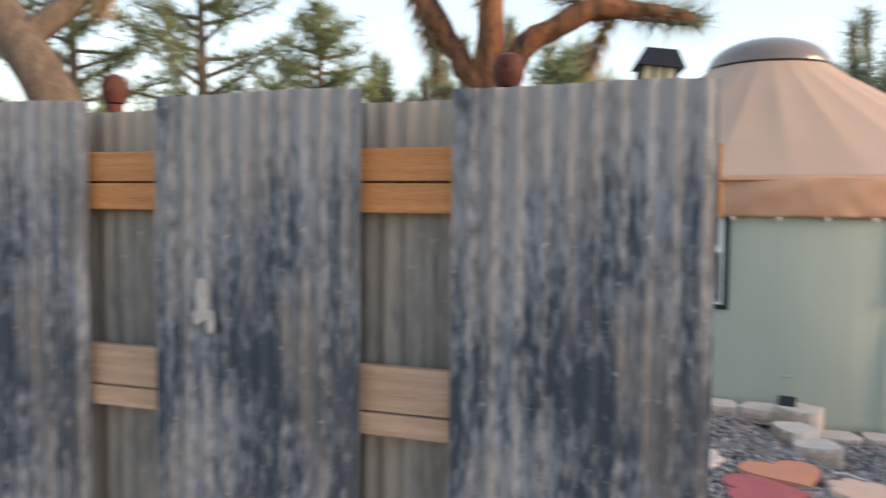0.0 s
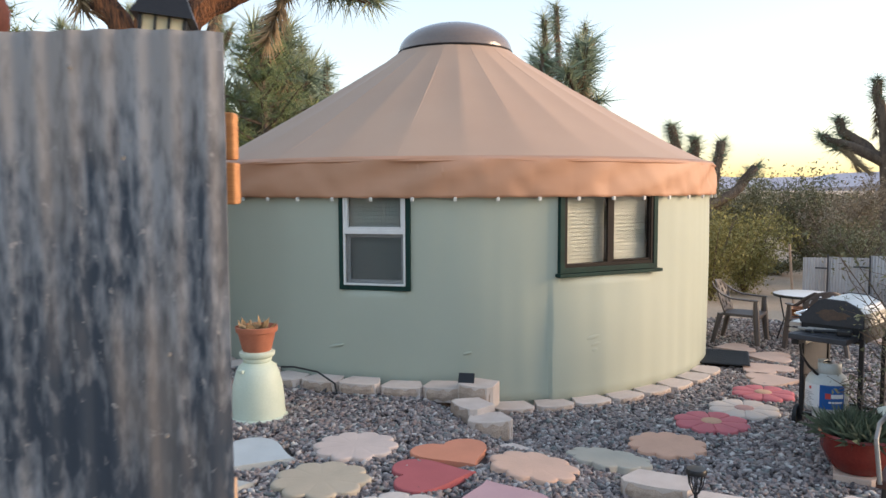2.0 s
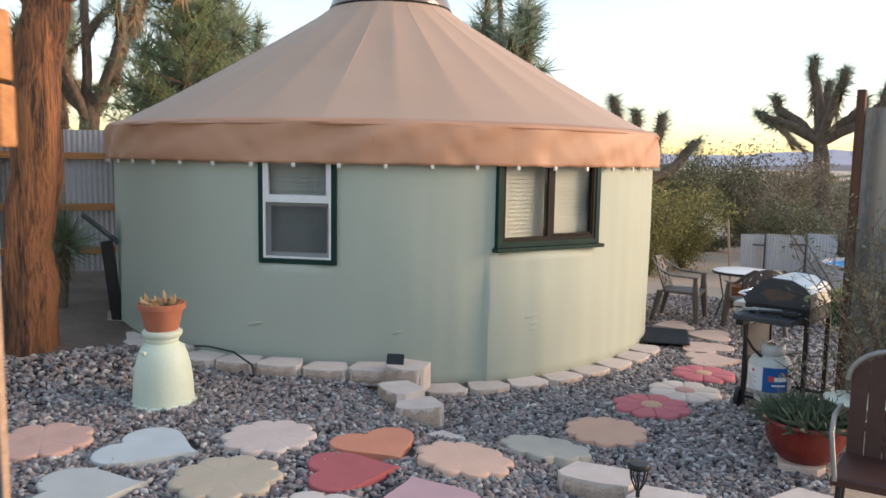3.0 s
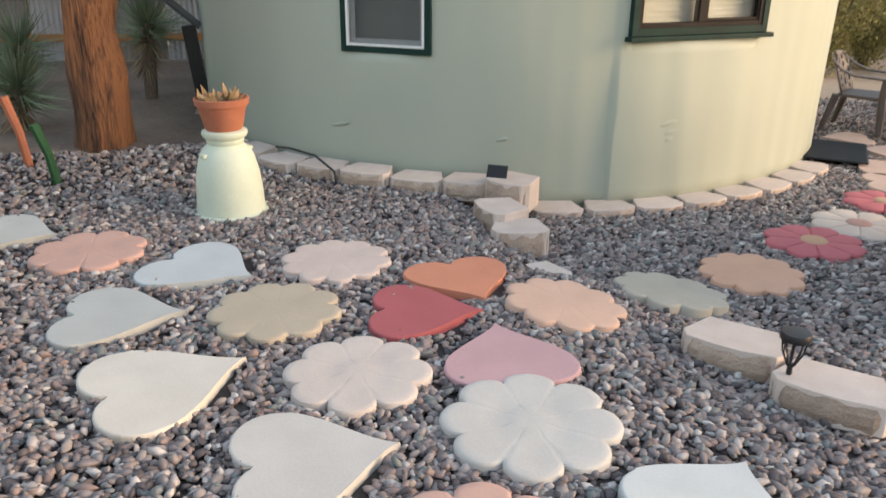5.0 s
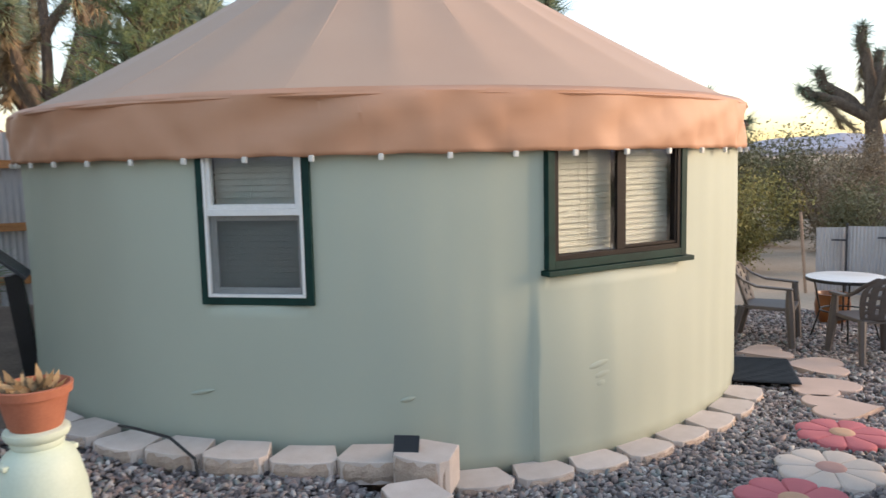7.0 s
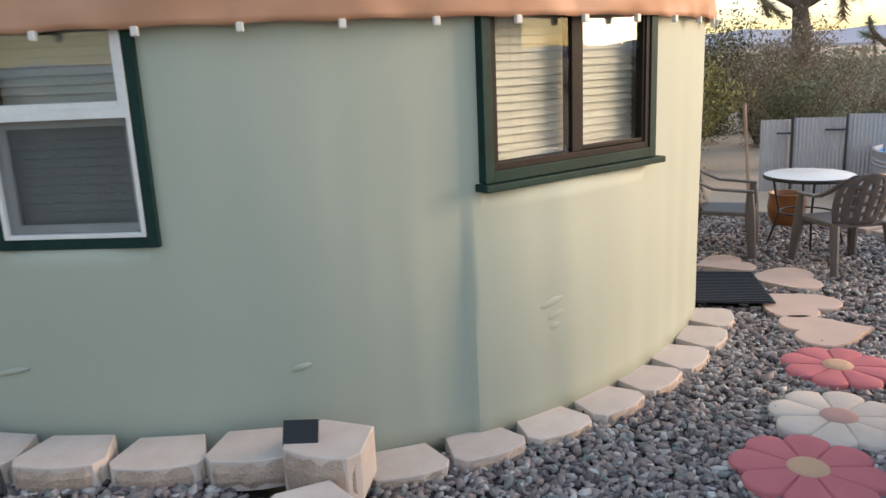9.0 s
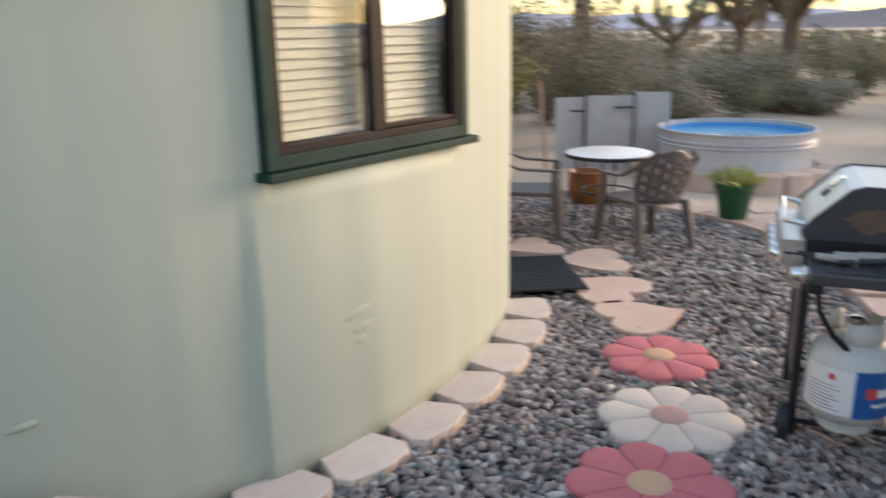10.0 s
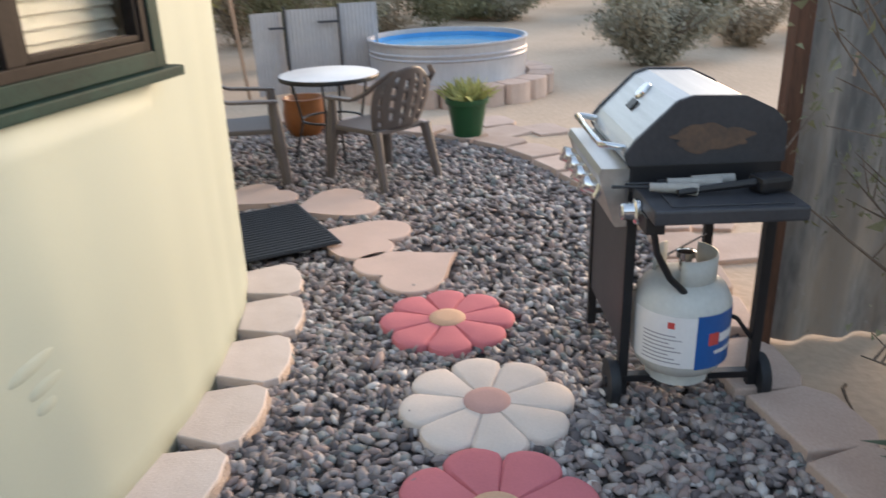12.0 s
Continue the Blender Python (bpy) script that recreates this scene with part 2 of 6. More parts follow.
def glass_mat():
    m = bpy.data.materials.new("window_glass")
    m.use_nodes = True
    b = m.node_tree.nodes["Principled BSDF"]
    b.inputs["Base Color"].default_value = (0.93, 0.96, 0.95, 1)
    b.inputs["Roughness"].default_value = 0.015
    b.inputs["Transmission Weight"].default_value = 1.0
    b.inputs["IOR"].default_value = 1.5
    return m


M_GLASS = glass_mat()


# ---- builders ----
def mesh_of(name, verts, faces, material, smooth=False):
    me = bpy.data.meshes.new(name)
    me.from_pydata([tuple(v) for v in verts], [], [tuple(f) for f in faces])
    me.materials.append(material)
    if smooth:
        me.shade_smooth()
    me.update()
    return me


def part(name, bm, material, parent=None, label="", smooth=False, at=None):
    """Links a bmesh as one mesh object under a thing or a part."""
    me = bpy.data.meshes.new(name)
    bmesh.ops.recalc_face_normals(bm, faces=bm.faces)
    bm.to_mesh(me)
    bm.free()
    me.materials.append(material)
    if smooth:
        me.shade_smooth()
        me.set_sharp_from_angle(angle=radians(40))
    ob = new(name, me)
    if at is not None:
        ob.matrix_basis = at
    if parent is not None:
        ob.parent = parent
    if label:
        tagged(ob, label)
    return ob


def thing(name, m, label, category, group="", kind=""):
    ob = new(name)
    ob.empty_display_size = 0.1
    ob.matrix_basis = m
    return tagged(ob, label, category, group, kind)


def box(bm, lo, hi, bevel=0.0, m=None):
    r = bmesh.ops.create_cube(bm, size=1)
    vs = r["verts"]
    c = [(a + b) / 2 for a, b in zip(lo, hi)]
    s = [abs(b - a) for a, b in zip(lo, hi)]
    bmesh.ops.scale(bm, vec=s, verts=vs)
    bmesh.ops.translate(bm, vec=c, verts=vs)
    if bevel:
        es = list({e for v in vs for e in v.link_edges})
        r = bmesh.ops.bevel(bm, geom=es, offset=bevel, segments=2, affect="EDGES", profile=0.6)
        vs = list({v for f in r["faces"] for v in f.verts} | {v for v in vs if v.is_valid})
    if m is not None:
        bmesh.ops.transform(bm, matrix=m, verts=vs)
    return bm


def boxed(lo, hi, bevel=0.004, m=None):
    return box(bmesh.new(), lo, hi, bevel, m)


def tube(points, radii, sides=10, bm=None, caps=True, wobble=0.0):
    """A tapered tube along points."""
    bm = bm or bmesh.new()
    pts = [Vector(p) for p in points]
    if not hasattr(radii, "__len__"):
        radii = [radii] * len(pts)
    rings = []
    side = None
    for i, p in enumerate(pts):
        d = (pts[min(i + 1, len(pts) - 1)] - pts[max(i - 1, 0)]).normalized()
        if side is None:
            side = d.orthogonal().normalized()
        side = (side - d * side.dot(d)).normalized()
        up = d.cross(side)
        ring = []
        for k in range(sides):
            a = 2 * math.pi * k / sides
            r = radii[i] * (1 + wobble * (random.random() - 0.5))
            ring.append(bm.verts.new(p + side * math.cos(a) * r + up * math.sin(a) * r))
        rings.append(ring)
    for a, b in zip(rings, rings[1:]):
        for k in range(sides):
            bm.faces.new((a[k], a[(k + 1) % sides], b[(k + 1) % sides], b[k]))
    if caps:
        bm.faces.new(rings[0][::-1])
        bm.faces.new(rings[-1])
    return bm


def lathe(profile, sides=40, bm=None):
    """Turns (radius, height) pairs round z."""
    bm = bm or bmesh.new()
    rings = []
    for r, z in profile:
        if r < 1e-5:
            rings.append([bm.verts.new((0, 0, z))])
        else:
            rings.append([bm.verts.new((r * math.cos(2 * math.pi * k / sides), r * math.sin(2 * math.pi * k / sides), z)) for k in range(sides)])
    for a, b in zip(rings, rings[1:]):
        for k in range(sides):
            q = [a[k % len(a)], a[(k + 1) % len(a)], b[(k + 1) % len(b)], b[k % len(b)]]
            q = [v for i, v in enumerate(q) if v not in q[:i]]
            if len(q) > 2:
                bm.faces.new(q)
    return bm


def prism(outline, z0, z1, bevel=0.0):
    bm = bmesh.new()
    lo = [bm.verts.new((x, y, z0)) for x, y in outline]
    hi = [bm.verts.new((x, y, z1)) for x, y in outline]
    top = bm.faces.new(hi)
    bm.faces.new(lo[::-1])
    n = len(lo)
    for k in range(n):
        bm.faces.new((lo[k], lo[(k + 1) % n], hi[(k + 1) % n], hi[k]))
    if bevel:
        bmesh.ops.bevel(bm, geom=list(top.edges), offset=bevel, segments=3, affect="EDGES", profile=0.5)
    return bm


def corrugated(w, h, pitch=0.068, amp=0.0065, thick=0.003, ragged=0.0):
    """A corrugated sheet: x along its width from 0, z up from 0."""
    bm = bmesh.new()
    n = max(8, int(w / pitch * 8))
    sides = []
    for off in (0, thick):
        cols = []
        for i in range(n + 1):
            x = w * i / n
            y = amp * math.sin(2 * math.pi * x / pitch) + off
            dz = ragged * (noise.noise((x * 3, h, off)))
            cols.append([bm.verts.new((x, y + 0.004 * noise.noise((x * 2, z * 2.0, 1.3)), z)) for z in (0, h * .25, h * .5, h * .75, h + dz)])
        for a, b in zip(cols, cols[1:]):
            for k in range(4):
                bm.faces.new((a[k], b[k], b[k + 1], a[k + 1]))
        sides.append(cols)
    for i in range(n):
        for k in (0, -1):
            bm.faces.new((sides[0][i][k], sides[0][i + 1][k], sides[1][i + 1][k], sides[1][i][k]))
    for i in (0, -1):
        for k in range(4):
            bm.faces.new((sides[0][i][k], sides[0][i][k + 1], sides[1][i][k + 1], sides[1][i][k]))
    return bm


def smooth(a, b, v):
    v = min(max((v - a) / (b - a), 0), 1)
    return v * v * (3 - 2 * v)


YC, YR = Vector((4.0, 9.72)), 3.09


def ground_z(x, y):
    """Height of the yard: a low terrace to the west, falling gently to the east."""
    z = -0.27 - 0.17 * smooth(2.45, 3.1 + 0.75 * smooth(5.5, 5.0, y), x)
    z += 0.16 * smooth(6.3, 8.0, y) * smooth(1.8, 0.4, x)
    z -= 0.05 * smooth(8, 12, x)
    d = math.hypot(x - 4, y - 6)
    if d > 9:
        z += 0.10 * noise.noise((x * 0.11, y * 0.11, 0)) * smooth(9, 20, d)
        z -= 3.0 * smooth(14, 120, d)
    return z


# ---- ground ----
def build_ground():
    rs = [0.0] + [0.35 * k for k in range(1, 32)]
    while rs[-1] < 2600:
        rs.append(rs[-1] * 1.13)
    n = 120
    verts, faces = [(4, 6, ground_z(4, 6) - 0.02)], []
    for r in rs[1:]:
        for k in range(n):
            a = 2 * math.pi * k / n
            x, y = 4 + r * math.cos(a), 6 + r * math.sin(a)
            verts.append((x, y, ground_z(x, y) - 0.02))
    for k in range(n):
        faces.append((0, 1 + k, 1 + (k + 1) % n))
    for i in range(len(rs) - 2):
        a, b = 1 + i * n, 1 + (i + 1) * n
        for k in range(n):
            faces.append((a + k, b + k, b + (k + 1) % n, a + (k + 1) % n))
    ob = new("ground", mesh_of("ground", verts, faces, M_SAND, True))
    tagged(ob, "tan sandy desert ground reaching the horizon", "ground", kind="structure")


build_ground()

BED = [(-3.2, 2.7), (2.0, 2.4), (4.0, 3.2), (5.25, 4.35), (5.9, 4.95), (7.3, 5.45), (8.2, 6.2), (8.75, 6.8), (8.95, 7.4), (9.05, 9.6), (7.2, 10.6),
       (4.0, 9.0), (1.0, 8.0), (0.4, 7.7), (-3.2, 7.9)]


def inside(x, y, poly):
    c = False
    for (x0, y0), (x1, y1) in zip(poly, poly[1:] + poly[:1]):
        if (y0 > y) != (y1 > y) and x < (x1 - x0) * (y - y0) / (y1 - y0) + x0:
            c = not c
    return c


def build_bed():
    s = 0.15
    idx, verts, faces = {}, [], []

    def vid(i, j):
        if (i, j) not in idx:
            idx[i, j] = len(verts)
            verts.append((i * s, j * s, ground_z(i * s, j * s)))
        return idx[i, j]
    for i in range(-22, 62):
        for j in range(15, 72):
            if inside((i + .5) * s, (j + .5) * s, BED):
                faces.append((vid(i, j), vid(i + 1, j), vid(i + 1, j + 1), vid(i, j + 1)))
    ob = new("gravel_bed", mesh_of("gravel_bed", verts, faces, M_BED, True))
    tagged(ob, "near-black bed that darkens the gaps in the loose river gravel", "ground", kind="structure")


build_bed()


SHADE_AREA = [(-6.5, 7.7), (-3.2, 7.88), (0.4, 7.66), (1.0, 7.95), (1.6, 8.3), (0.9, 9.5), (1.0, 11.0), (1.9, 12.4), (1.4, 14.2), (-2.0, 15.0), (-6.5, 14.0)]


def build_tree_shade():
    """Sheet over the sand under the trees, their shade put into its colour."""
    s = 0.2
    idx, verts, faces = {}, [], []

    def vid(i, j):
        if (i, j) not in idx:
            idx[i, j] = len(verts)
            verts.append((i * s, j * s, ground_z(i * s, j * s) - 0.008))
        return idx[i, j]
    for i in range(-34, 12):
        for j in range(36, 78):
            wob = 0.25 * noise.noise((i * 0.3, j * 0.3, 5))
            if inside((i + .5) * s + wob, (j + .5) * s + wob, SHADE_AREA):
                faces.append((vid(i, j), vid(i + 1, j), vid(i + 1, j + 1), vid(i, j + 1)))
    ob = new("tree_shade_patch", mesh_of("tree_shade_patch", verts, faces, M_SHADE_SAND, True))
    tagged(ob, "sand patch coloured darker brown for the shade under the trees", "ground", kind="structure")


build_tree_shade()


# ---- yurt ----
def polar(r, deg):
    return YC.x + r * math.cos(radians(deg)), YC.y + r * math.sin(radians(deg))


yurt = thing("yurt", pose(YC.x, YC.y, -0.45), "round yurt with sage green fabric wall and tan conical roof", "yurt")
Z0 = -0.45


def yurt_wall():
    bm = bmesh.new()
    n = 720
    zs = [0, 0.15, 0.4, 0.7, 1.0, 1.4, 1.8, 2.26]
    openings = [(-129.6, -117.9, 0.65 - Z0, 1.70 - Z0), (-92.0, -71.6, 0.748 - Z0, 1.70 - Z0)]
    rings = []
    zs = sorted(zs + [0.65 - Z0, 0.748 - Z0, 1.70 - Z0])
    for z in zs:
        ring = []
        for k in range(n):
            a = k / 2 - 180
            # loose cloth: a vertical seam step and faint ripples
            d = 0.010 * noise.noise((a * 0.10, z * 1.1, 3)) + 0.006 * noise.noise((a * 0.33, z * 0.4, 8))
            d += (0.008 + 0.030 * smooth(1.25, 0.5, z)) * smooth(-94.1, -93.4, a) * smooth(-62, -93, a)
            x, y = (YR + d) * math.cos(radians(a)), (YR + d) * math.sin(radians(a))
            ring.append(bm.verts.new((x, y, z)))
        rings.append(ring)
    for i in range(len(zs) - 1):
        zm = (zs[i] + zs[i + 1]) / 2
        for k in range(n):
            a = k / 2 - 180 + 0.25
            if any(lo < a < hi and zl < zm < zh for lo, hi, zl, zh in openings):
                continue
            bm.faces.new((rings[i][k], rings[i][(k + 1) % n], rings[i + 1][(k + 1) % n], rings[i + 1][k]))
    ob = part("wall", bm, M_WALL, yurt, "sage green fabric wall with a vertical seam", smooth=True)
    so = ob.modifiers.new("thickness", "SOLIDIFY")
    so.thickness, so.offset = 0.03, -1
    # small bulges pressed out of the cloth
    for a, z, w, h in ((-85.6, 0.62, 0.13, 0.045), (-85.0, 0.555, 0.11, 0.05), (-85.3, 0.50, 0.07, 0.05), (-131, 0.55, 0.12, 0.025), (-108, 0.52, 0.06, 0.025)):
        bm = bmesh.new()
        vs = bmesh.ops.create_uvsphere(bm, u_segments=14, v_segments=8, radius=1)["verts"]
        out = 0.0225 if a > -93 else 0.004
        x, y = (YR + out) * math.cos(radians(a)), (YR + out) * math.sin(radians(a))
        bmesh.ops.transform(bm, matrix=pose(x, y, z, 0, 0, a + 90) @ pose(0, 0, 0, 0, -12, 0) @ Matrix.Diagonal((w * 0.75, 0.010, h * 0.55, 1)), verts=vs)
        part("bulge", bm, M_WALL, yurt, "small bulge pressed out in the cloth", smooth=True)


yurt_wall()


def yurt_roof():
    bm = bmesh.new()
    n, ribs = 360, 30
    rings = []
    prof = [(3.15, 1.80), (3.06, 1.845), (2.6, 2.09), (2.0, 2.44), (1.4, 2.80), (0.9, 3.11), (0.70, 3.26)]
    for i, (r, z) in enumerate(prof):
        ring = []
        for k in range(n):
            a = 2 * math.pi * k / n
            ph = (k * ribs / n) % 1
            sag = 0.014 * math.sin(math.pi * ph) * math.sin(math.pi * min(max((r - 0.7) / 2.4, 0), 1)) * 1.2
            jit = 0.006 * noise.noise((math.cos(a) * 4, math.sin(a) * 4, r))
            ring.append(bm.verts.new((r * math.cos(a), r * math.sin(a), z - sag + jit - Z0)))
        rings.append(ring)
    for a, b in zip(rings, rings[1:]):
        for k in range(n):
            bm.faces.new((a[k], a[(k + 1) % n], b[(k + 1) % n], b[k]))
    ob = part("roof", bm, M_ROOF, yurt, "tan vinyl cone roof sagging between rafters", smooth=True)
    # welded seams over the rafters
    for k in range(ribs // 2):
        bm = bmesh.new()
        a = 2 * math.pi * k * 2 / ribs
        pts = []
        for r, z in prof[1:]:
            pts.append((r, z))
        w = 0.016
        ca, sa = math.cos(a), math.sin(a)
        rows = []
        for r, z in pts:
            rows.append([bm.verts.new((r * ca - s * w * sa, r * sa + s * w * ca, z - Z0 + h)) for s, h in ((-1, -0.004), (-0.5, 0.0003), (0.5, 0.0003), (1, -0.004))])
        for p, q in zip(rows, rows[1:]):
            for j in range(3):
                bm.faces.new((p[j], p[j + 1], q[j + 1], q[j]))
        part("roof_seam", bm, M_ROOF, yurt)
    # valance: a skirt with drapes and folds
    bm = bmesh.new()
    n = 1200
    rings = []
    for j, z in enumerate((1.845, 1.815, 1.77, 1.70, 1.63, 1.56, 1.50, 1.468)):
        ring = []
        f = j / 7
        for k in range(n):
            a = 360 * k / n
            ph = (a / 6.92) % 1
            fold = 0.075 * noise.noise((a * 0.11 + f * 1.7, f * 1.1, 2)) * math.sin(math.pi * min(1, f * 1.1))
            fold += 0.030 * noise.noise((a * 0.32 - f * 2.4, f * 2.0, 7)) * f * (1 - f * 0.5)
            scal = 0.008 * math.sin(math.pi * ph) * f
            r = 3.148 + 0.012 * math.sin(math.pi * f) + fold + scal - 0.03 * (f < 0.01)
            r = max(r, 3.118)
            zz = z + 0.008 * math.sin(math.pi * ph) * (f > 0.95)
            ring.append(bm.verts.new((r * math.cos(radians(a)), r * math.sin(radians(a)), zz - Z0)))
        rings.append(ring)
    for a, b in zip(rings, rings[1:]):
        for k in range(n):
            bm.faces.new((a[k], a[(k + 1) % n], b[(k + 1) % n], b[k]))
    v = part("valance", bm, M_VALANCE, yurt, "rust tan cloth valance hanging in folds", smooth=True)
    so = v.modifiers.new("thickness", "SOLIDIFY")
    so.thickness, so.offset = 0.004, -1
    bm = bmesh.new()
    m = 240
    torus = []
    for k in range(m):
        a = 2 * math.pi * k / m
        torus.append([bm.verts.new(((3.145 + 0.014 * math.cos(b)) * math.cos(a), (3.145 + 0.014 * math.cos(b)) * math.sin(a), 1.80 - Z0 + 0.014 * math.sin(b))) for b in (0, 1.57, 3.14, 4.71)])
    for k in range(m):
        for j in range(4):
            bm.faces.new((torus[k][j], torus[(k + 1) % m][j], torus[(k + 1) % m][(j + 1) % 4], torus[k][(j + 1) % 4]))
    part("eave_hem", bm, M_VALANCE, yurt, smooth=True)
    # skylight dome
    bm = lathe([(0.722, 3.24 - Z0), (0.724, 3.262 - Z0), (0.712, 3.272 - Z0)], 72)
    part("dome_ring", bm, M_BROWN, yurt, "dark metal ring under the dome", smooth=True)
    prof = [(0.712 * math.cos(t), 3.27 - Z0 + 0.36 * math.sin(t)) for t in [math.pi / 2 * i / 14 for i in range(15)]]
    prof[-1] = (0, prof[-1][1])
    part("skylight_dome", lathe(prof, 72), M_DOME, yurt, "bronze tinted skylight dome", smooth=True)
    # clips under the valance
    clip = None
    for k in range(52):
        a = -179.2 + 6.92 * k
        m = pose(3.158 * math.cos(radians(a)), 3.158 * math.sin(radians(a)), 1.462 - Z0, 0, 0, a + 90)
        if clip is None:
            bm = boxed((-0.014, -0.012, -0.02), (0.014, 0.012, 0.016), 0.005)
            clip = part("clip", bm, M_CLIP, yurt, at=m)
            mesh = clip.data
        else:
            o = new("clip", mesh)
            o.parent, o.matrix_basis = yurt, m


yurt_roof()


def bar(bm, x0, x1, z0, z1, y0, y1, bevel=0.003):
    return box(bm, (x0, y0, z0), (x1, y1, z1), bevel)


def frame_bars(w, z0, z1, t, y0, y1, name, material, parent, label="", shift=0.0):
    """Four bars round an opening; x across, -y outwards."""
    for x0, x1, a, b in ((-w / 2, -w / 2 + t, z0, z1), (w / 2 - t, w / 2, z0, z1), (-w / 2 + t, w / 2 - t, z0, z0 + t), (-w / 2 + t, w / 2 - t, z1 - t, z1)):
        part(name, bar(bmesh.new(), x0 + shift, x1 + shift, a, b, y0, y1), material, parent, label)


def blinds(win, w, z0, z1, y, pitch=0.036):
    n = int((z1 - z0) / pitch)
    me = None
    for k in range(n):
        m = pose(0, y, z0 + pitch * (k + 0.5), 69)
        if me is None:
            o = part("blind_slat", boxed((-w / 2, -0.0193, -0.0012), (w / 2, 0.0193, 0.0012), 0.001), M_BLIND, win, at=m)
            me = o.data
        else:
            o = new("blind_slat", me)
            o.parent, o.matrix_basis = win, m


def pane(win, x0, x1, z0, z1, y):
    o = part("pane", boxed((x0, y, z0), (x1, y + 0.004, z1), 0), M_GLASS, win, "clear window pane")
    o.visible_shadow = False
    return o


def window_one():
    a0, a1 = -130.1, -117.4
    p0, p1 = Vector(polar(YR, a0)), Vector(polar(YR, a1))
    w = (p1 - p0).length
    mid = (p0 + p1) / 2
    rz = math.degrees(math.atan2(p1.y - p0.y, p1.x - p0.x))
    win = thing("window_1", pose(mid.x, mid.y, 0, 0, 0, rz), "white double-hung window in dark green trim with blinds", "window", kind="structure")
    z0, z1 = 0.632, 1.62
    frame_bars(w, z0, z1, 0.045, -0.028, 0.05, "trim", M_GREEN, win, "dark green painted trim")
    wi = w - 0.09
    frame_bars(wi, z0 + 0.045, z1 - 0.045, 0.018, -0.034, 0.03, "window_frame", M_WHITE, win, "white vinyl frame")
    zm = 1.165
    part("meeting_rail", bar(bmesh.new(), -wi / 2 + 0.018, wi / 2 - 0.018, zm - 0.019, zm + 0.019, -0.032, 0.02), M_WHITE, win)
    frame_bars(wi - 0.037, zm + 0.019, z1 - 0.063, 0.026, -0.026, 0.02, "upper_sash", M_WHITE, win)
    a, b = z0 + 0.063, zm - 0.019
    frame_bars(wi - 0.037, a, b, 0.032, 0.012, 0.032, "lower_sash", M_WHITE, win)
    part("insect_screen", boxed((-wi / 2 + 0.019, -0.014, a), (wi / 2 - 0.019, -0.011, b), 0), M_SCREENM, win, "grey insect screen").visible_shadow = False
    pane(win, -wi / 2 + 0.03, wi / 2 - 0.03, zm, z1 - 0.07, -0.002)
    pane(win, -wi / 2 + 0.045, wi / 2 - 0.045, z0 + 0.09, zm - 0.02, 0.018)
    blinds(win, wi - 0.06, z0 + 0.07, z1 - 0.06, 0.065)
    # added sheet, painted as the darkness of the room
    part("room_dark_sheet", boxed((-w / 2, 0.10, z0 - 0.02), (w / 2, 0.14, z1), 0), M_DARK, win)


def screen_mat():
    """Woven mesh: half of it lets light by."""
    m = mat("insect_screen_mesh", (0.07, 0.08, 0.085), (0.06, 0.065, 0.07), rough=0.7, scale=5, bump=0)
    nt = m.node_tree
    tr, mx = nt.nodes.new("ShaderNodeBsdfTransparent"), nt.nodes.new("ShaderNodeMixShader")
    mx.inputs[0].default_value = 0.3
    nt.links.new(tr.outputs[0], mx.inputs[1])
    nt.links.new(nt.nodes["Principled BSDF"].outputs[0], mx.inputs[2])
    nt.links.new(mx.outputs[0], nt.nodes["Material Output"].inputs[0])
    return m


M_SCREENM = screen_mat()
window_one()


def window_two():
    a0, a1 = -92.5, -71.0
    p0, p1 = Vector(polar(YR + 0.005, a0)), Vector(polar(YR + 0.005, a1))
    w = (p1 - p0).length
    mid = (p0 + p1) / 2
    rz = math.degrees(math.atan2(p1.y - p0.y, p1.x - p0.x))
    win = thing("window_2", pose(mid.x, mid.y, 0, 0, 0, rz), "dark bronze sliding window in dark green trim with blinds", "window", kind="structure")
    z0, z1 = 0.778, 1.62
    frame_bars(w, z0, z1, 0.05, -0.045, 0.04, "trim", M_GREEN, win, "dark green painted trim")
    part("window_sill", bar(bmesh.new(), -w / 2 - 0.02, w / 2 + 0.045, z0 - 0.035, z0 - 0.003, -0.075, 0.03, 0.005), M_GREEN, win, "dark green projecting sill")
    wi = w - 0.10
    frame_bars(wi, z0 + 0.05, z1 - 0.05, 0.032, -0.038, 0.03, "window_frame", M_BROWN, win, "dark bronze frame")
    part("mullion", bar(bmesh.new(), -0.03, 0.03, z0 + 0.082, z1 - 0.082, -0.034, 0.03), M_BROWN, win)
    frame_bars(wi / 2 - 0.06, z0 + 0.085, z1 - 0.085, 0.018, -0.03, 0.01, "sash", M_BROWN, win, shift=wi / 4)
    pane(win, -wi / 2 + 0.03, -0.028, z0 + 0.08, z1 - 0.08, -0.022)
    pane(win, 0.028, wi / 2 - 0.03, z0 + 0.08, z1 - 0.08, -0.010)
    blinds(win, wi - 0.06, z0 + 0.08, z1 - 0.08, 0.055)
    # room darkness again put in as a near-black sheet
    part("room_dark_sheet", boxed((-w / 2, 0.20, z0 - 0.02), (w / 2, 0.24, z1), 0), M_DARK, win)


window_two()


# ---- near fence ----
FENCE = pose(0.695, 1.975, 0, 0, 0, -18.8)


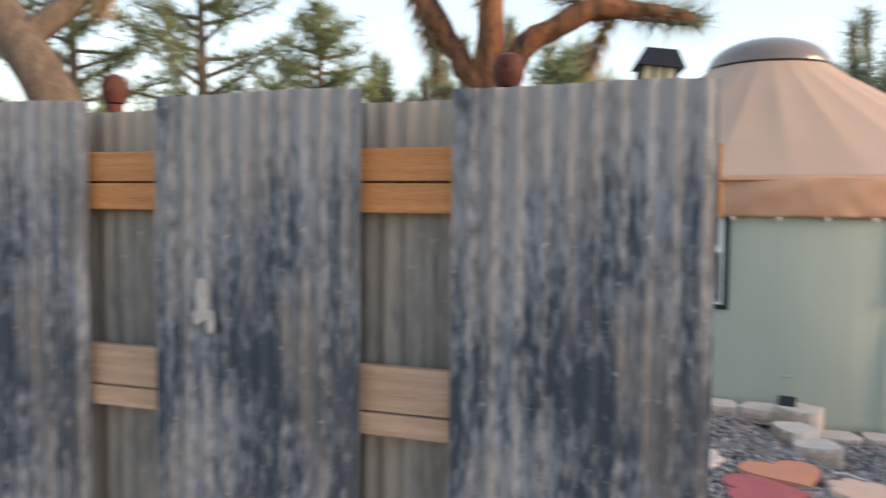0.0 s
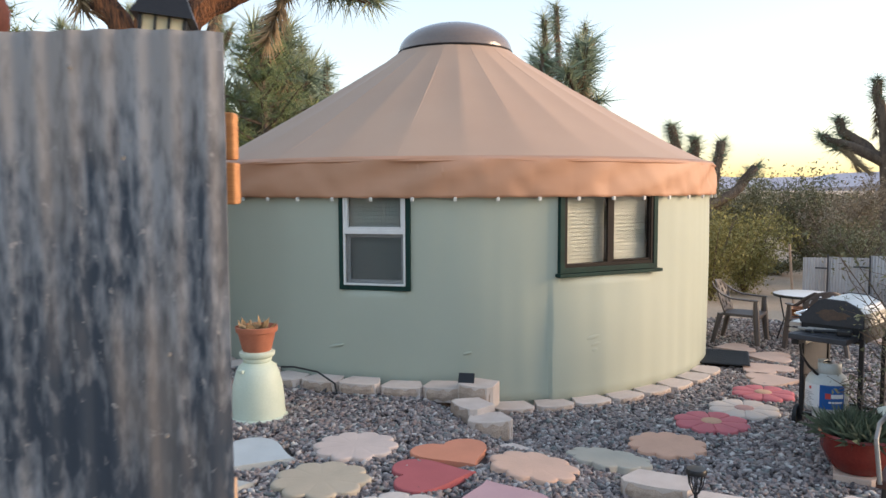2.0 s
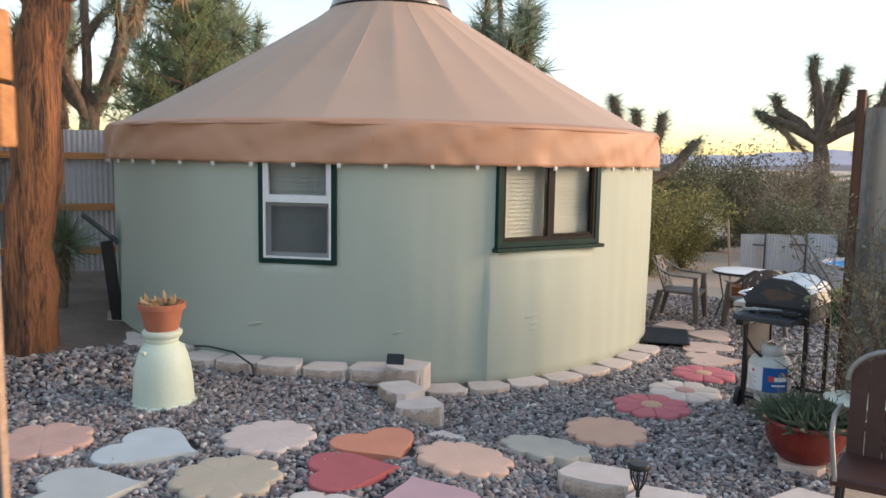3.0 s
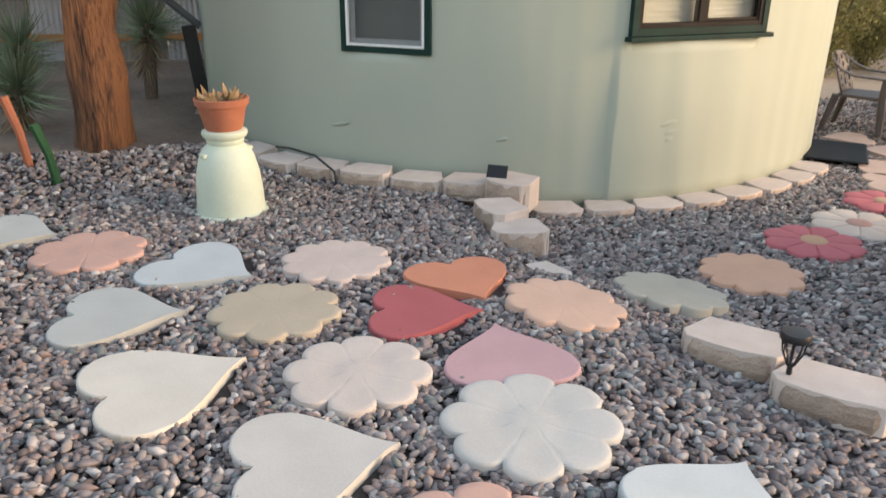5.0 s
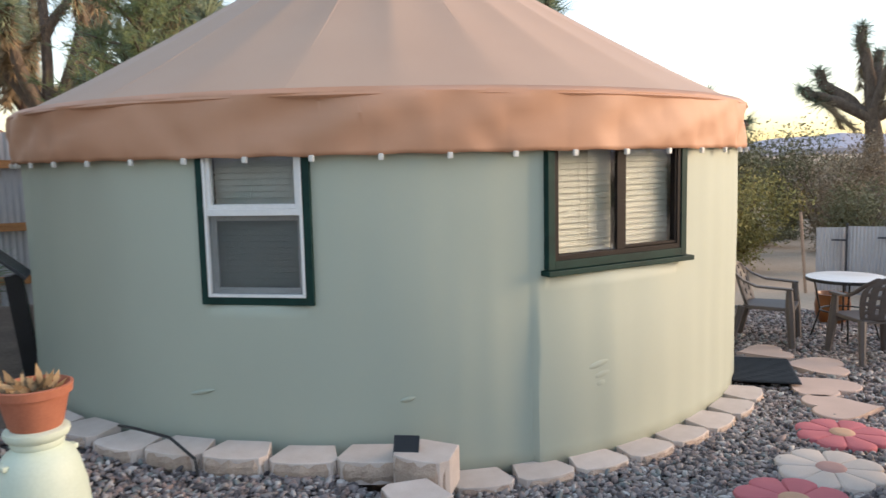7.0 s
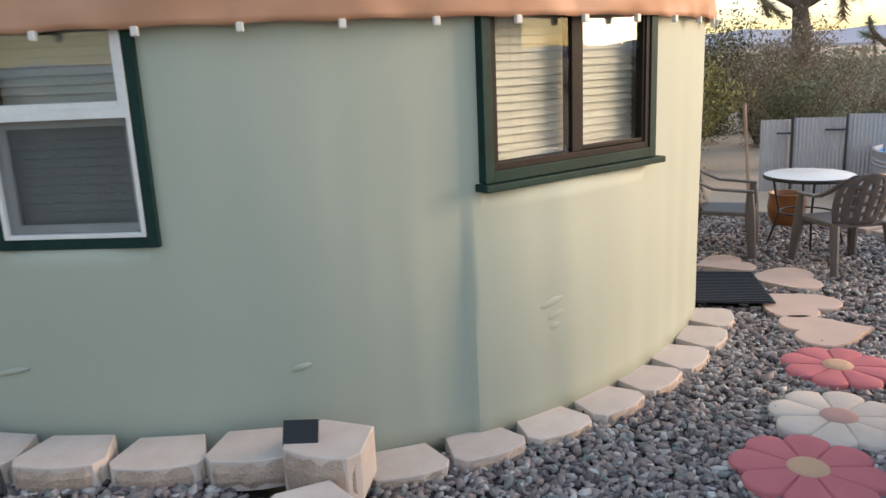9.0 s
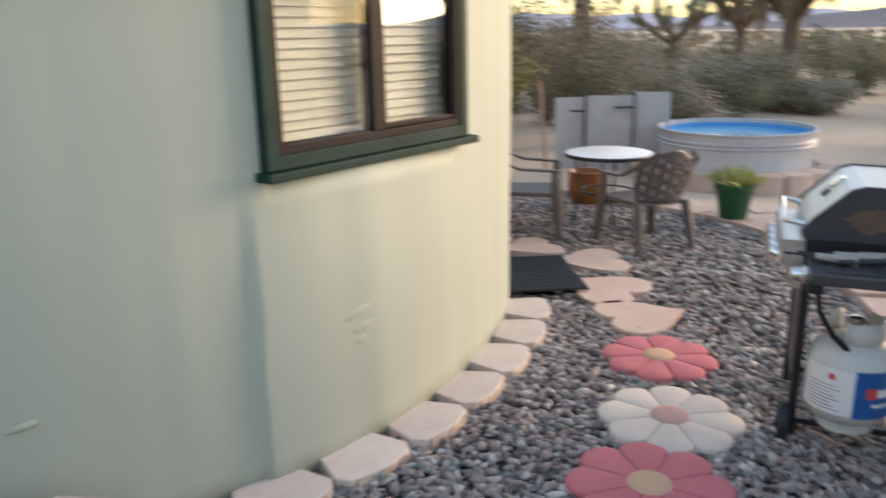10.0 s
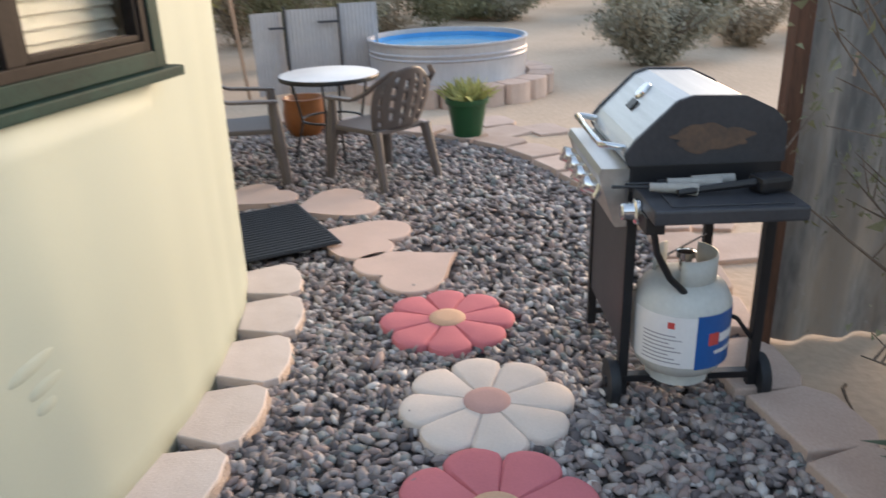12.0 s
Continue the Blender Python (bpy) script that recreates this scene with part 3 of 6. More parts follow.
def near_fence():
    f = thing("corrugated_fence", FENCE, "weathered corrugated steel fence panels on lumber rails", "fence")
    base = -0.2
    for s0, s1, top, y in ((-0.70, 0.0, 1.872, -0.03), (-1.70, -0.978, 1.885, -0.03), (-2.75, -1.976, 1.885, -0.03), (-3.9, -3.0, 1.89, -0.03),
                           (-1.05, -0.55, 1.855, 0.062), (-2.1, -1.55, 1.855, 0.062), (-3.1, -2.6, 1.86, 0.062)):
        part("steel_panel", corrugated(s1 - s0, top - base, ragged=0.012), M_GALV if y < 0 else M_GALV2, f, "dented galvanised sheet with rust stains" if y < 0 else "",
             smooth=True, at=pose(s0, y, base))
    for z0, z1, mt, y0, x1 in ((1.525, 1.612, M_LUMBER, 0.0, 0.012), (1.618, 1.715, M_LUMBER, 0.004, 0.010), (0.865, 0.93, M_LUMBER2, -0.008, -0.01), (0.934, 1.07, M_LUMBER2, 0.004, -0.03), (0.0, 0.13, M_LUMBER2, 0.0, -0.03)):
        part("rail", boxed((-3.9, y0, z0), (x1, 0.045, z1), 0.005), mt, f, "grained lumber rail")
    for s in (-0.12, -1.3, -2.55, -3.7):
        part("fence_post", boxed((s - 0.045, 0.075, base - 0.2), (s + 0.045, 0.16, 1.70), 0.004), M_LUMBER2, f)
    for s, z in ((-0.62, 1.82), (-0.57, 1.76), (-0.3, 1.8), (-0.13, 1.05), (-0.45, 1.71), (-1.0, 1.83), (-1.65, 1.85), (-0.6, 1.0), (-1.55, 1.0), (-0.2, 1.62), (-0.12, 1.22), (-1.1, 0.9), (-1.62, 0.86)):
        part("screw", lathe([(0, -0.004), (0.005, -0.002), (0.005, 0.002), (0, 0.004)], 8), M_GALV2, f, at=pose(s, -0.046, z, 90))
    for s, z, w, hh in ((-1.52, 1.25, 0.03, 0.09), (-1.49, 1.18, 0.022, 0.05), (-1.54, 1.19, 0.02, 0.03)):
        out = [(w * math.cos(t) * (0.7 + 0.5 * abs(noise.noise((t, s, z)))), hh * math.sin(t) * (0.7 + 0.6 * abs(noise.noise((z, t * 1.3, s))))) for t in [2 * math.pi * i / 18 for i in range(18)]]
        part("bare_scrape", prism(out, 0, 0.0015), M_SCRAPE, f, "pale scraped patch", at=pose(s, -0.0385, z, 90))
    # capped solar lantern on the fence
    l = thing("solar_lantern", FENCE @ pose(-0.185, 0.115, 1.71, 0, 6, 12), "black solar lantern with amber panes on the fence", "lantern")
    part("stem", boxed((-0.012, -0.012, -0.02), (0.012, 0.012, 0.16), 0.003), M_BLACK, l)
    part("base", boxed((-0.05, -0.05, 0.13), (0.05, 0.05, 0.145), 0.003), M_BLACK, l)
    for k in range(4):
        part("lantern_pane", boxed((-0.042, -0.047, 0.145), (0.042, -0.043, 0.215), 0), M_LANTERN, l, "ribbed amber pane", at=pose(0, 0, 0, 0, 0, 90 * k))
        part("corner_bar", boxed((0.041, -0.049, 0.145), (0.05, -0.04, 0.215), 0.002), M_BLACK, l, at=pose(0, 0, 0, 0, 0, 90 * k))
        for x in (-0.014, 0.014):
            part("glazing_bar", boxed((x - 0.003, -0.05, 0.145), (x + 0.003, -0.046, 0.215), 0), M_BLACK, l, at=pose(0, 0, 0, 0, 0, 90 * k))
    bm = bmesh.new()
    bmesh.ops.create_cone(bm, cap_ends=True, segments=4, radius1=0.092, radius2=0.06, depth=0.05, matrix=pose(0, 0, 0.24, 0, 0, 45))
    part("cap", bm, M_BLACK, l, "black hipped cap")
    for s, big, y, dz in ((-0.60, 1.0, 0.20, 0), (-2.06, 1.0, 0.20, 0.0)):
        o = thing("rusty_finial", FENCE @ pose(s, y, -0.2 + dz), "rusted iron pole with a round cap behind the fence", "pole", "rusty poles")
        part("pole", tube([(0, 0, 0), (0, 0, 2.10)], 0.03 * big, 12), M_RUST, o, smooth=True)
        part("cap", lathe([(0, 2.10), (0.035, 2.105), (0.047, 2.13), (0.05, 2.165), (0.04, 2.195), (0.016, 2.207), (0, 2.208)], 20), M_RUST, o, smooth=True)
        part("eyelet", lathe([(0.008, -0.004), (0.018, -0.004), (0.018, 0.004), (0.008, 0.004), (0.008, -0.004)], 16), M_RUST, o, at=pose(0, -0.05, 2.16, 90))


M_SCRAPE = mat("bare_pale_metal", (0.45, 0.43, 0.42), (0.30, 0.30, 0.31), rough=0.6, scale=20, fine=120, bump=0.3)
near_fence()


# ---- stepping stones ----
STONES = []


def on_ground(x, y, up, rz, e=0.22):
    """A pose lying on the yard, tilted with its slope."""
    sx = (ground_z(x + e, y) - ground_z(x - e, y)) / (2 * e)
    sy = (ground_z(x, y + e) - ground_z(x, y - e)) / (2 * e)
    z = (ground_z(x + e, y) + ground_z(x - e, y) + 2 * ground_z(x, y)) / 4
    return pose(x, y, z + up) @ Vector((0, 0, 1)).rotation_difference(Vector((-sx, -sy, 1)).normalized()).to_matrix().to_4x4() @ pose(0, 0, 0, 0, 0, rz)


def flower(x, y, c, r=0.29, centre=None, rz=0, petals=8, groove=0.006, tilt=0.0, ring=False, words=""):
    z = ground_z(x, y)
    STONES.append((x, y, r))
    s = thing("flower_stepping_stone", on_ground(x, y, -0.025, rz), words, "stepping stone", "flower stepping stones")
    n, bm, rings = 128, bmesh.new(), []
    depth = 0.072
    for f in (0.12, 0.26, 0.38, 0.55, 0.72, 0.87, 0.95, 0.985, 1.0, 1.0):
        i = len(rings)
        row = []
        for k in range(n):
            a = 2 * math.pi * k / n
            ph = abs(math.sin(a * petals / 2))
            edge = r * (0.80 + 0.20 * ph ** 0.55) * (1 + 0.015 * noise.noise((math.cos(a), math.sin(a), x)))
            rr = edge * f if f > 0.3 else r * 0.9 * f
            g = groove * max(0, 1 - (ph / 0.2)) * (f > 0.3) * (0.6 + 0.4 * f)
            puff = (0.006 if groove > 0.005 else 0.0) * ph * (0.3 < f < 0.9)
            ringcut = -0.006 if ring and f == 0.38 else 0
            zt = depth + puff - g + ringcut - (0.004 if f == 0.985 else 0.012 if (f == 1.0 and i == 8) else 0) + 0.002 * noise.noise((rr * 9 * math.cos(a), rr * 9 * math.sin(a), y))
            if i == 9:
                zt = 0
            row.append(bm.verts.new((rr * math.cos(a), rr * math.sin(a), zt)))
        rings.append(row)
    for p, q in zip(rings, rings[1:]):
        for k in range(n):
            bm.faces.new((p[k], q[k], q[(k + 1) % n], p[(k + 1) % n]))
    bm.faces.new(rings[0])
    part("petals", bm, c, s, smooth=True)
    if centre:
        cr = r * 0.27
        part("flower_centre", lathe([(cr, 0.05), (cr, depth + 0.002), (cr * 0.9, depth + 0.009), (cr * 0.5, depth + 0.012), (0, depth + 0.012)], 32), centre, s, "raised round flower centre", smooth=True)
    return s


def heart(x, y, c, point, size=0.56, words="", tilt=0.0):
    """point: the way its tip looks, in degrees."""
    z = ground_z(x, y)
    STONES.append((x, y, size * 0.46))
    s = thing("heart_stepping_stone", on_ground(x, y, -0.025, point + 90), words, "stepping stone", "heart stepping stones")
    out = []
    for k in range(64):
        t = 2 * math.pi * k / 64
        hx = 16 * math.sin(t) ** 3
        hy = 12.2 * math.cos(t) - 3.9 * math.cos(2 * t) - 1.3 * math.cos(3 * t) - 0.5 * math.cos(4 * t)
        out.append((hx / 31 * size * 0.97, (hy + 2.6) / 25 * size * 0.93))
    out = out[::-1]
    part("slab", prism(out, 0, 0.068, 0.010), c, s)
    return s


def cast(name, c, k=0.86):
    return mat(name, c, tuple(v * k for v in c), rough=0.9, scale=5, fine=120, bump=0.35, dist=0.003)


C_SALMON, C_BLUE, C_PW, C_ORANGE = cast("salmon_concrete", (0.60, 0.38, 0.31)), cast("pale_blue_concrete", (0.56, 0.60, 0.60)), cast("pale_pink_concrete", (0.68, 0.55, 0.48)), cast("orange_concrete", (0.68, 0.28, 0.17))
C_GREY, C_TAN, C_RED, C_PEACH = cast("pale_grey_concrete", (0.50, 0.51, 0.48)), cast("tan_concrete", (0.52, 0.44, 0.33)), cast("red_concrete", (0.46, 0.125, 0.13)), cast("peach_concrete", (0.68, 0.46, 0.35))
C_GTAN, C_WHITE, C_CREAM, C_MAUVE = cast("grey_tan_concrete", (0.48, 0.445, 0.37)), cast("white_concrete", (0.60, 0.575, 0.53)), cast("cream_concrete", (0.70, 0.655, 0.57)), cast("mauve_concrete", (0.57, 0.36, 0.37))
C_ROSE, C_YEL, C_OP, C_PINKC, C_HPINK = cast("rose_concrete", (0.55, 0.17, 0.19)), cast("yellow_concrete", (0.60, 0.38, 0.25)), cast("orange_peach_concrete", (0.67, 0.41, 0.29)), cast("dusty_pink_concrete", (0.52, 0.32, 0.28)), cast("pinkish_tan_concrete", (0.60, 0.45, 0.38))
C_WF = cast("off_white_concrete", (0.64, 0.56, 0.50))

flower(0.42, 5.94, C_SALMON, 0.31, ring=True, groove=0.004, words="salmon pink flower-shaped concrete stepping stone in gravel")
heart(1.06, 5.57, C_BLUE, -38, 0.63, "pale blue heart-shaped concrete stepping stone in gravel")
heart(-0.05, 6.35, C_GREY, -20, 0.55, "pale grey heart-shaped concrete stepping stone in gravel")
flower(1.73, 5.52, C_PW, 0.30, groove=0.003, petals=10, words="pale pink scalloped concrete stepping stone in gravel")
heart(2.34, 5.13, C_ORANGE, -82, 0.56, "bright orange heart-shaped concrete stepping stone in gravel")
heart(0.71, 5.08, C_GREY, -7, 0.60, "grey heart-shaped concrete stepping stone in gravel")
flower(1.39, 4.97, C_TAN, 0.31, groove=0.002, petals=9, words="plain tan scalloped concrete stepping stone in gravel")
heart(2.08, 4.82, C_RED, -13, 0.56, "dark red heart-shaped concrete stepping stone in gravel")
flower(2.75, 4.80, C_PEACH, 0.30, groove=0.002, petals=9, words="peach scalloped concrete stepping stone in gravel")
flower(3.46, 5.04, C_GTAN, 0.31, groove=0.002, petals=9, rz=12, words="rough grey tan scalloped stepping stone in gravel")
flower(4.09, 5.24, C_OP, 0.30, groove=0.002, petals=10, words="orange peach scalloped concrete stepping stone in gravel")
heart(0.97, 4.43, C_CREAM, 21, 0.66, "cream white heart-shaped concrete stepping stone in gravel")
flower(1.69, 4.33, C_WF, 0.30, rz=10, ring=True, groove=0.0022, words="off-white petalled flower stepping stone in gravel")
heart(2.32, 4.36, C_MAUVE, 84, 0.56, "mauve pink heart-shaped concrete stepping stone in gravel")
heart(1.49, 3.81, C_WHITE, 3, 0.60, "white heart-shaped concrete stepping stone in gravel")
flower(2.25, 3.85, C_WHITE, 0.33, rz=5, ring=True, groove=0.0022, words="grey-white flower stepping stone with a ringed centre")
flower(1.9, 3.28, C_SALMON, 0.30, rz=5, ring=True, groove=0.004, words="salmon flower stepping stone in gravel")
heart(2.7, 3.35, C_BLUE, 40, 0.56, "pale blue-grey heart-shaped stepping stone in gravel")
flower(4.78, 5.60, C_ROSE, 0.31, groove=0.011, centre=C_YEL, rz=15, words="rose pink petalled flower stepping stone with yellow centre")
flower(5.30, 5.82, C_WF, 0.31, groove=0.010, centre=C_PINKC, rz=8, words="off-white petalled flower stepping stone with pink centre")
flower(5.84, 6.20, C_ROSE, 0.29, groove=0.011, centre=C_YEL, rz=3, words="dusty rose petalled flower stepping stone with yellow centre")
heart(6.33, 6.58, C_HPINK, -30, 0.56, "pinkish tan heart-shaped stepping stone in gravel")
heart(6.58, 7.08, C_HPINK, 95, 0.60, "pinkish tan heart-shaped stepping stone beside the mat")
heart(7.02, 7.50, C_HPINK, 140, 0.58, "tan heart-shaped stepping stone beside the mat")
heart(7.0, 8.05, C_HPINK, 160, 0.50, "tan heart-shaped stepping stone near the chairs")


# ---- edging blocks ----
def block_mesh(w0=0.36, w1=0.25, d=0.25, h=0.11):
    """A retaining-wall block: wide rough face outwards (-y), narrower at its back."""
    out = [(-w0 / 2 + 0.03, -d / 2 - 0.005), (-w0 * 0.12, -d / 2 - 0.028), (w0 * 0.12, -d / 2 - 0.028), (w0 / 2 - 0.03, -d / 2 - 0.005), (w0 / 2, -d / 2 + 0.05), (w1 / 2, d / 2), (-w1 / 2, d / 2), (-w0 / 2, -d / 2 + 0.05)]
    bm = prism(out, 0, h, 0.006)
    return bm


def block(x, y, z, rz, h, tilt=0.0, w=0.36, d=0.25, group="edging blocks round the yurt", words="tan concrete edging block with a rough split face"):
    STONES.append((x, y, 0.16))
    b = thing("edging_block", pose(x, y, z, tilt, 0, rz), words, "edging block", group)
    part("body", block_mesh(w, w * 0.7, d, h), M_BLOCK, b)
    bm = bmesh.new()
    n = 9
    rows = []
    for j in range(4):
        row = []
        for i in range(n):
            u = i / (n - 1) * 2 - 1
            yy = -d / 2 - 0.004 - 0.020 * max(0, 1 - abs(u) * 1.1) - 0.012 * (0 < j < 3) - 0.008 * random.random()
            row.append(bm.verts.new((u * (w / 2 - 0.012), yy + 0.045 * max(0, abs(u) - 0.8) * 5 * 0.9, 0.004 + (h - 0.012) * j / 3)))
        rows.append(row)
    for p, q in zip(rows, rows[1:]):
        for i in range(n - 1):
            bm.faces.new((p[i], p[i + 1], q[i + 1], q[i]))
    part("split_face", bm, M_SPLIT, b, "rough brown split face")
    return b


for k, a in enumerate([-158.4, -151.7, -145, -138.3, -131.6, -124.9, -118.2, -111.6]):
    x, y = polar(YR + 0.17 + 0.015 * (k % 2), a)
    block(x, y, -0.30 + 0.01 * (k % 3), a + 90 + random.uniform(-3, 3), 0.125, w=0.385)
for k in range(8):
    a = -100.8 + 6.75 * k
    x, y = polar(YR + 0.108 + 0.008 * (k % 3 == 0), a)
    block(x, y, -0.465, a + 90 + random.uniform(-4, 4), 0.085, tilt=random.uniform(-2, 2), w=0.37, d=0.235)
block(*RET[0], -0.32, -50, 0.20, w=0.34, d=0.27, group="retaining blocks beside the yurt")
block(*RET[1], -0.40, -80, 0.20, w=0.36, d=0.25, group="retaining blocks beside the yurt")
block(*RET[2], -0.44, -12, 0.19, w=0.36, d=0.25, group="retaining blocks beside the yurt")
block(*RET[3], -0.46, 10, 0.085, w=0.34, d=0.25, group="retaining blocks beside the yurt")
block(*RET[4], -0.37, -46, 0.13, w=0.44, d=0.24, group="path edging blocks", words="beige concrete block lying in the gravel")
block(*RET[5], -0.39, -46, 0.13, w=0.46, d=0.24, group="path edging blocks", words="beige concrete block lying in the gravel")
block(4.40, 3.78, -0.46, 10, 0.10, w=0.42, d=0.26, group="path edging blocks", words="beige concrete block lying in the gravel")


def paver(x, y, rz, w, d, h=0.05, mt=None, dz=0.0):
    z = ground_z(x, y)
    STONES.append((x, y, min(w, d) * 0.5))
    out = [(-w / 2, -d * 0.35), (-w * 0.3, -d / 2), (w * 0.28, -d / 2), (w / 2, -d * 0.3), (w * 0.46, d / 2), (-w * 0.44, d * 0.46)]
    out = [(a * (1 + random.uniform(-.06, .06)), b * (1 + random.uniform(-.06, .06))) for a, b in out]
    p = part("paver", prism(out, 0, h + 0.03, 0.008), mt or M_PAVER, at=pose(x, y, z - 0.02 + dz, random.uniform(-1, 1), random.uniform(-1, 1), rz))
    tagged(p, "flat pinkish tan stone paver edging the gravel", "paver", "gravel edging pavers")


EDGE = [(4.95, 4.30), (5.27, 4.58), (5.57, 4.78), (5.86, 4.99), (6.28, 5.16), (6.62, 5.28), (6.98, 5.38), (7.36, 5.56), (7.70, 5.82), (8.02, 6.1), (8.32, 6.36), (8.60, 6.66), (8.82, 7.0), (8.96, 7.38), (9.02, 7.78), (9.04, 8.18), (9.06, 8.58), (9.08, 9.0)]
for i, (x, y) in enumerate(EDGE):
    q = EDGE[min(i + 1, len(EDGE) - 1)]
    p = EDGE[max(i - 1, 0)]
    paver(x, y, math.degrees(math.atan2(q[1] - p[1], q[0] - p[0])), 0.37, 0.29)
for x, y, s in ((7.2, 5.1, .45), (7.6, 5.35, .42), (9.35, 7.15, .45), (9.3, 7.6, .4), (9.55, 6.85, .4), (9.4, 8.1, .42), (9.75, 7.4, .4), (9.4, 8.6, .4)):
    paver(x, y, random.uniform(0, 180), s, s * 0.8, dz=-0.055)


# ---- pot stand ----
def pots():
    x, y = 1.17, 6.56
    z = ground_z(x, y)
    s = thing("ceramic_pedestal", pose(x, y, z - 0.01) @ Matrix.Diagonal((0.95, 0.95, 0.88, 1)), "pale mint painted urn upside down as a pedestal", "pedestal")
    part("urn", lathe([(0, 0), (0.245, 0), (0.25, 0.02), (0.245, 0.035), (0.228, 0.045), (0.222, 0.10), (0.218, 0.2), (0.205, 0.32), (0.18, 0.43), (0.155, 0.49), (0.125, 0.515), (0.112, 0.53)], 56), M_MINT, s, smooth=True)
    part("neck_band", lathe([(0.112, 0.528), (0.118, 0.535), (0.122, 0.55), (0.12, 0.565), (0.14, 0.58), (0.148, 0.60), (0.146, 0.618), (0.13, 0.628), (0, 0.628)], 56), M_MINT, s, smooth=True)
    for a in (35, 215):
        part("lug", boxed((-0.02, -0.03, 0.45), (0.025, 0.03, 0.48), 0.01), M_MINT, s, at=pose(0.165 * math.cos(radians(a)), 0.165 * math.sin(radians(a)), 0, 0, 0, a))
    p = thing("terracotta_pot", pose(x, y, z - 0.01 + 0.628 * 0.88) @ Matrix.Diagonal((0.93, 0.93, 0.88, 1)), "terracotta flower pot with dry stalks on the pedestal", "flower pot")
    part("pot", lathe([(0, 0), (0.115, 0), (0.125, 0.02), (0.158, 0.17), (0.174, 0.175), (0.18, 0.22), (0.168, 0.224), (0.155, 0.18), (0, 0.17)], 48), M_TERRA, p, smooth=True)
    v, f = [], []
    for k in range(46):
        a, r = random.uniform(0, 6.28), random.uniform(0, 0.13)
        b = Vector((r * math.cos(a), r * math.sin(a), 0.17))
        d = Vector((random.uniform(-.6, .6), random.uniform(-.6, .6), random.uniform(.2, 1))).normalized() * random.uniform(.05, .16)
        w = d.orthogonal().normalized() * 0.012
        n0 = len(v)
        v += [b - w, b + w, b + d * .6 + w * 1.6, b + d, b + d * .6 - w * 1.6]
        f.append((n0, n0 + 1, n0 + 2, n0 + 3, n0 + 4))
    o = new("dry_plant", mesh_of("dry_plant", v, f, M_DEAD))
    o.parent = p


pots()


# ---- grill ----
def rod(points, r, material, parent, name, label="", sides=10):
    return part(name, tube(points, r, sides), material, parent, label, smooth=True)


GRILL = pose(5.87, 5.30, -0.45, 0, 0, 24.4) @ Matrix.Diagonal((0.93, 0.93, 1.0, 1))


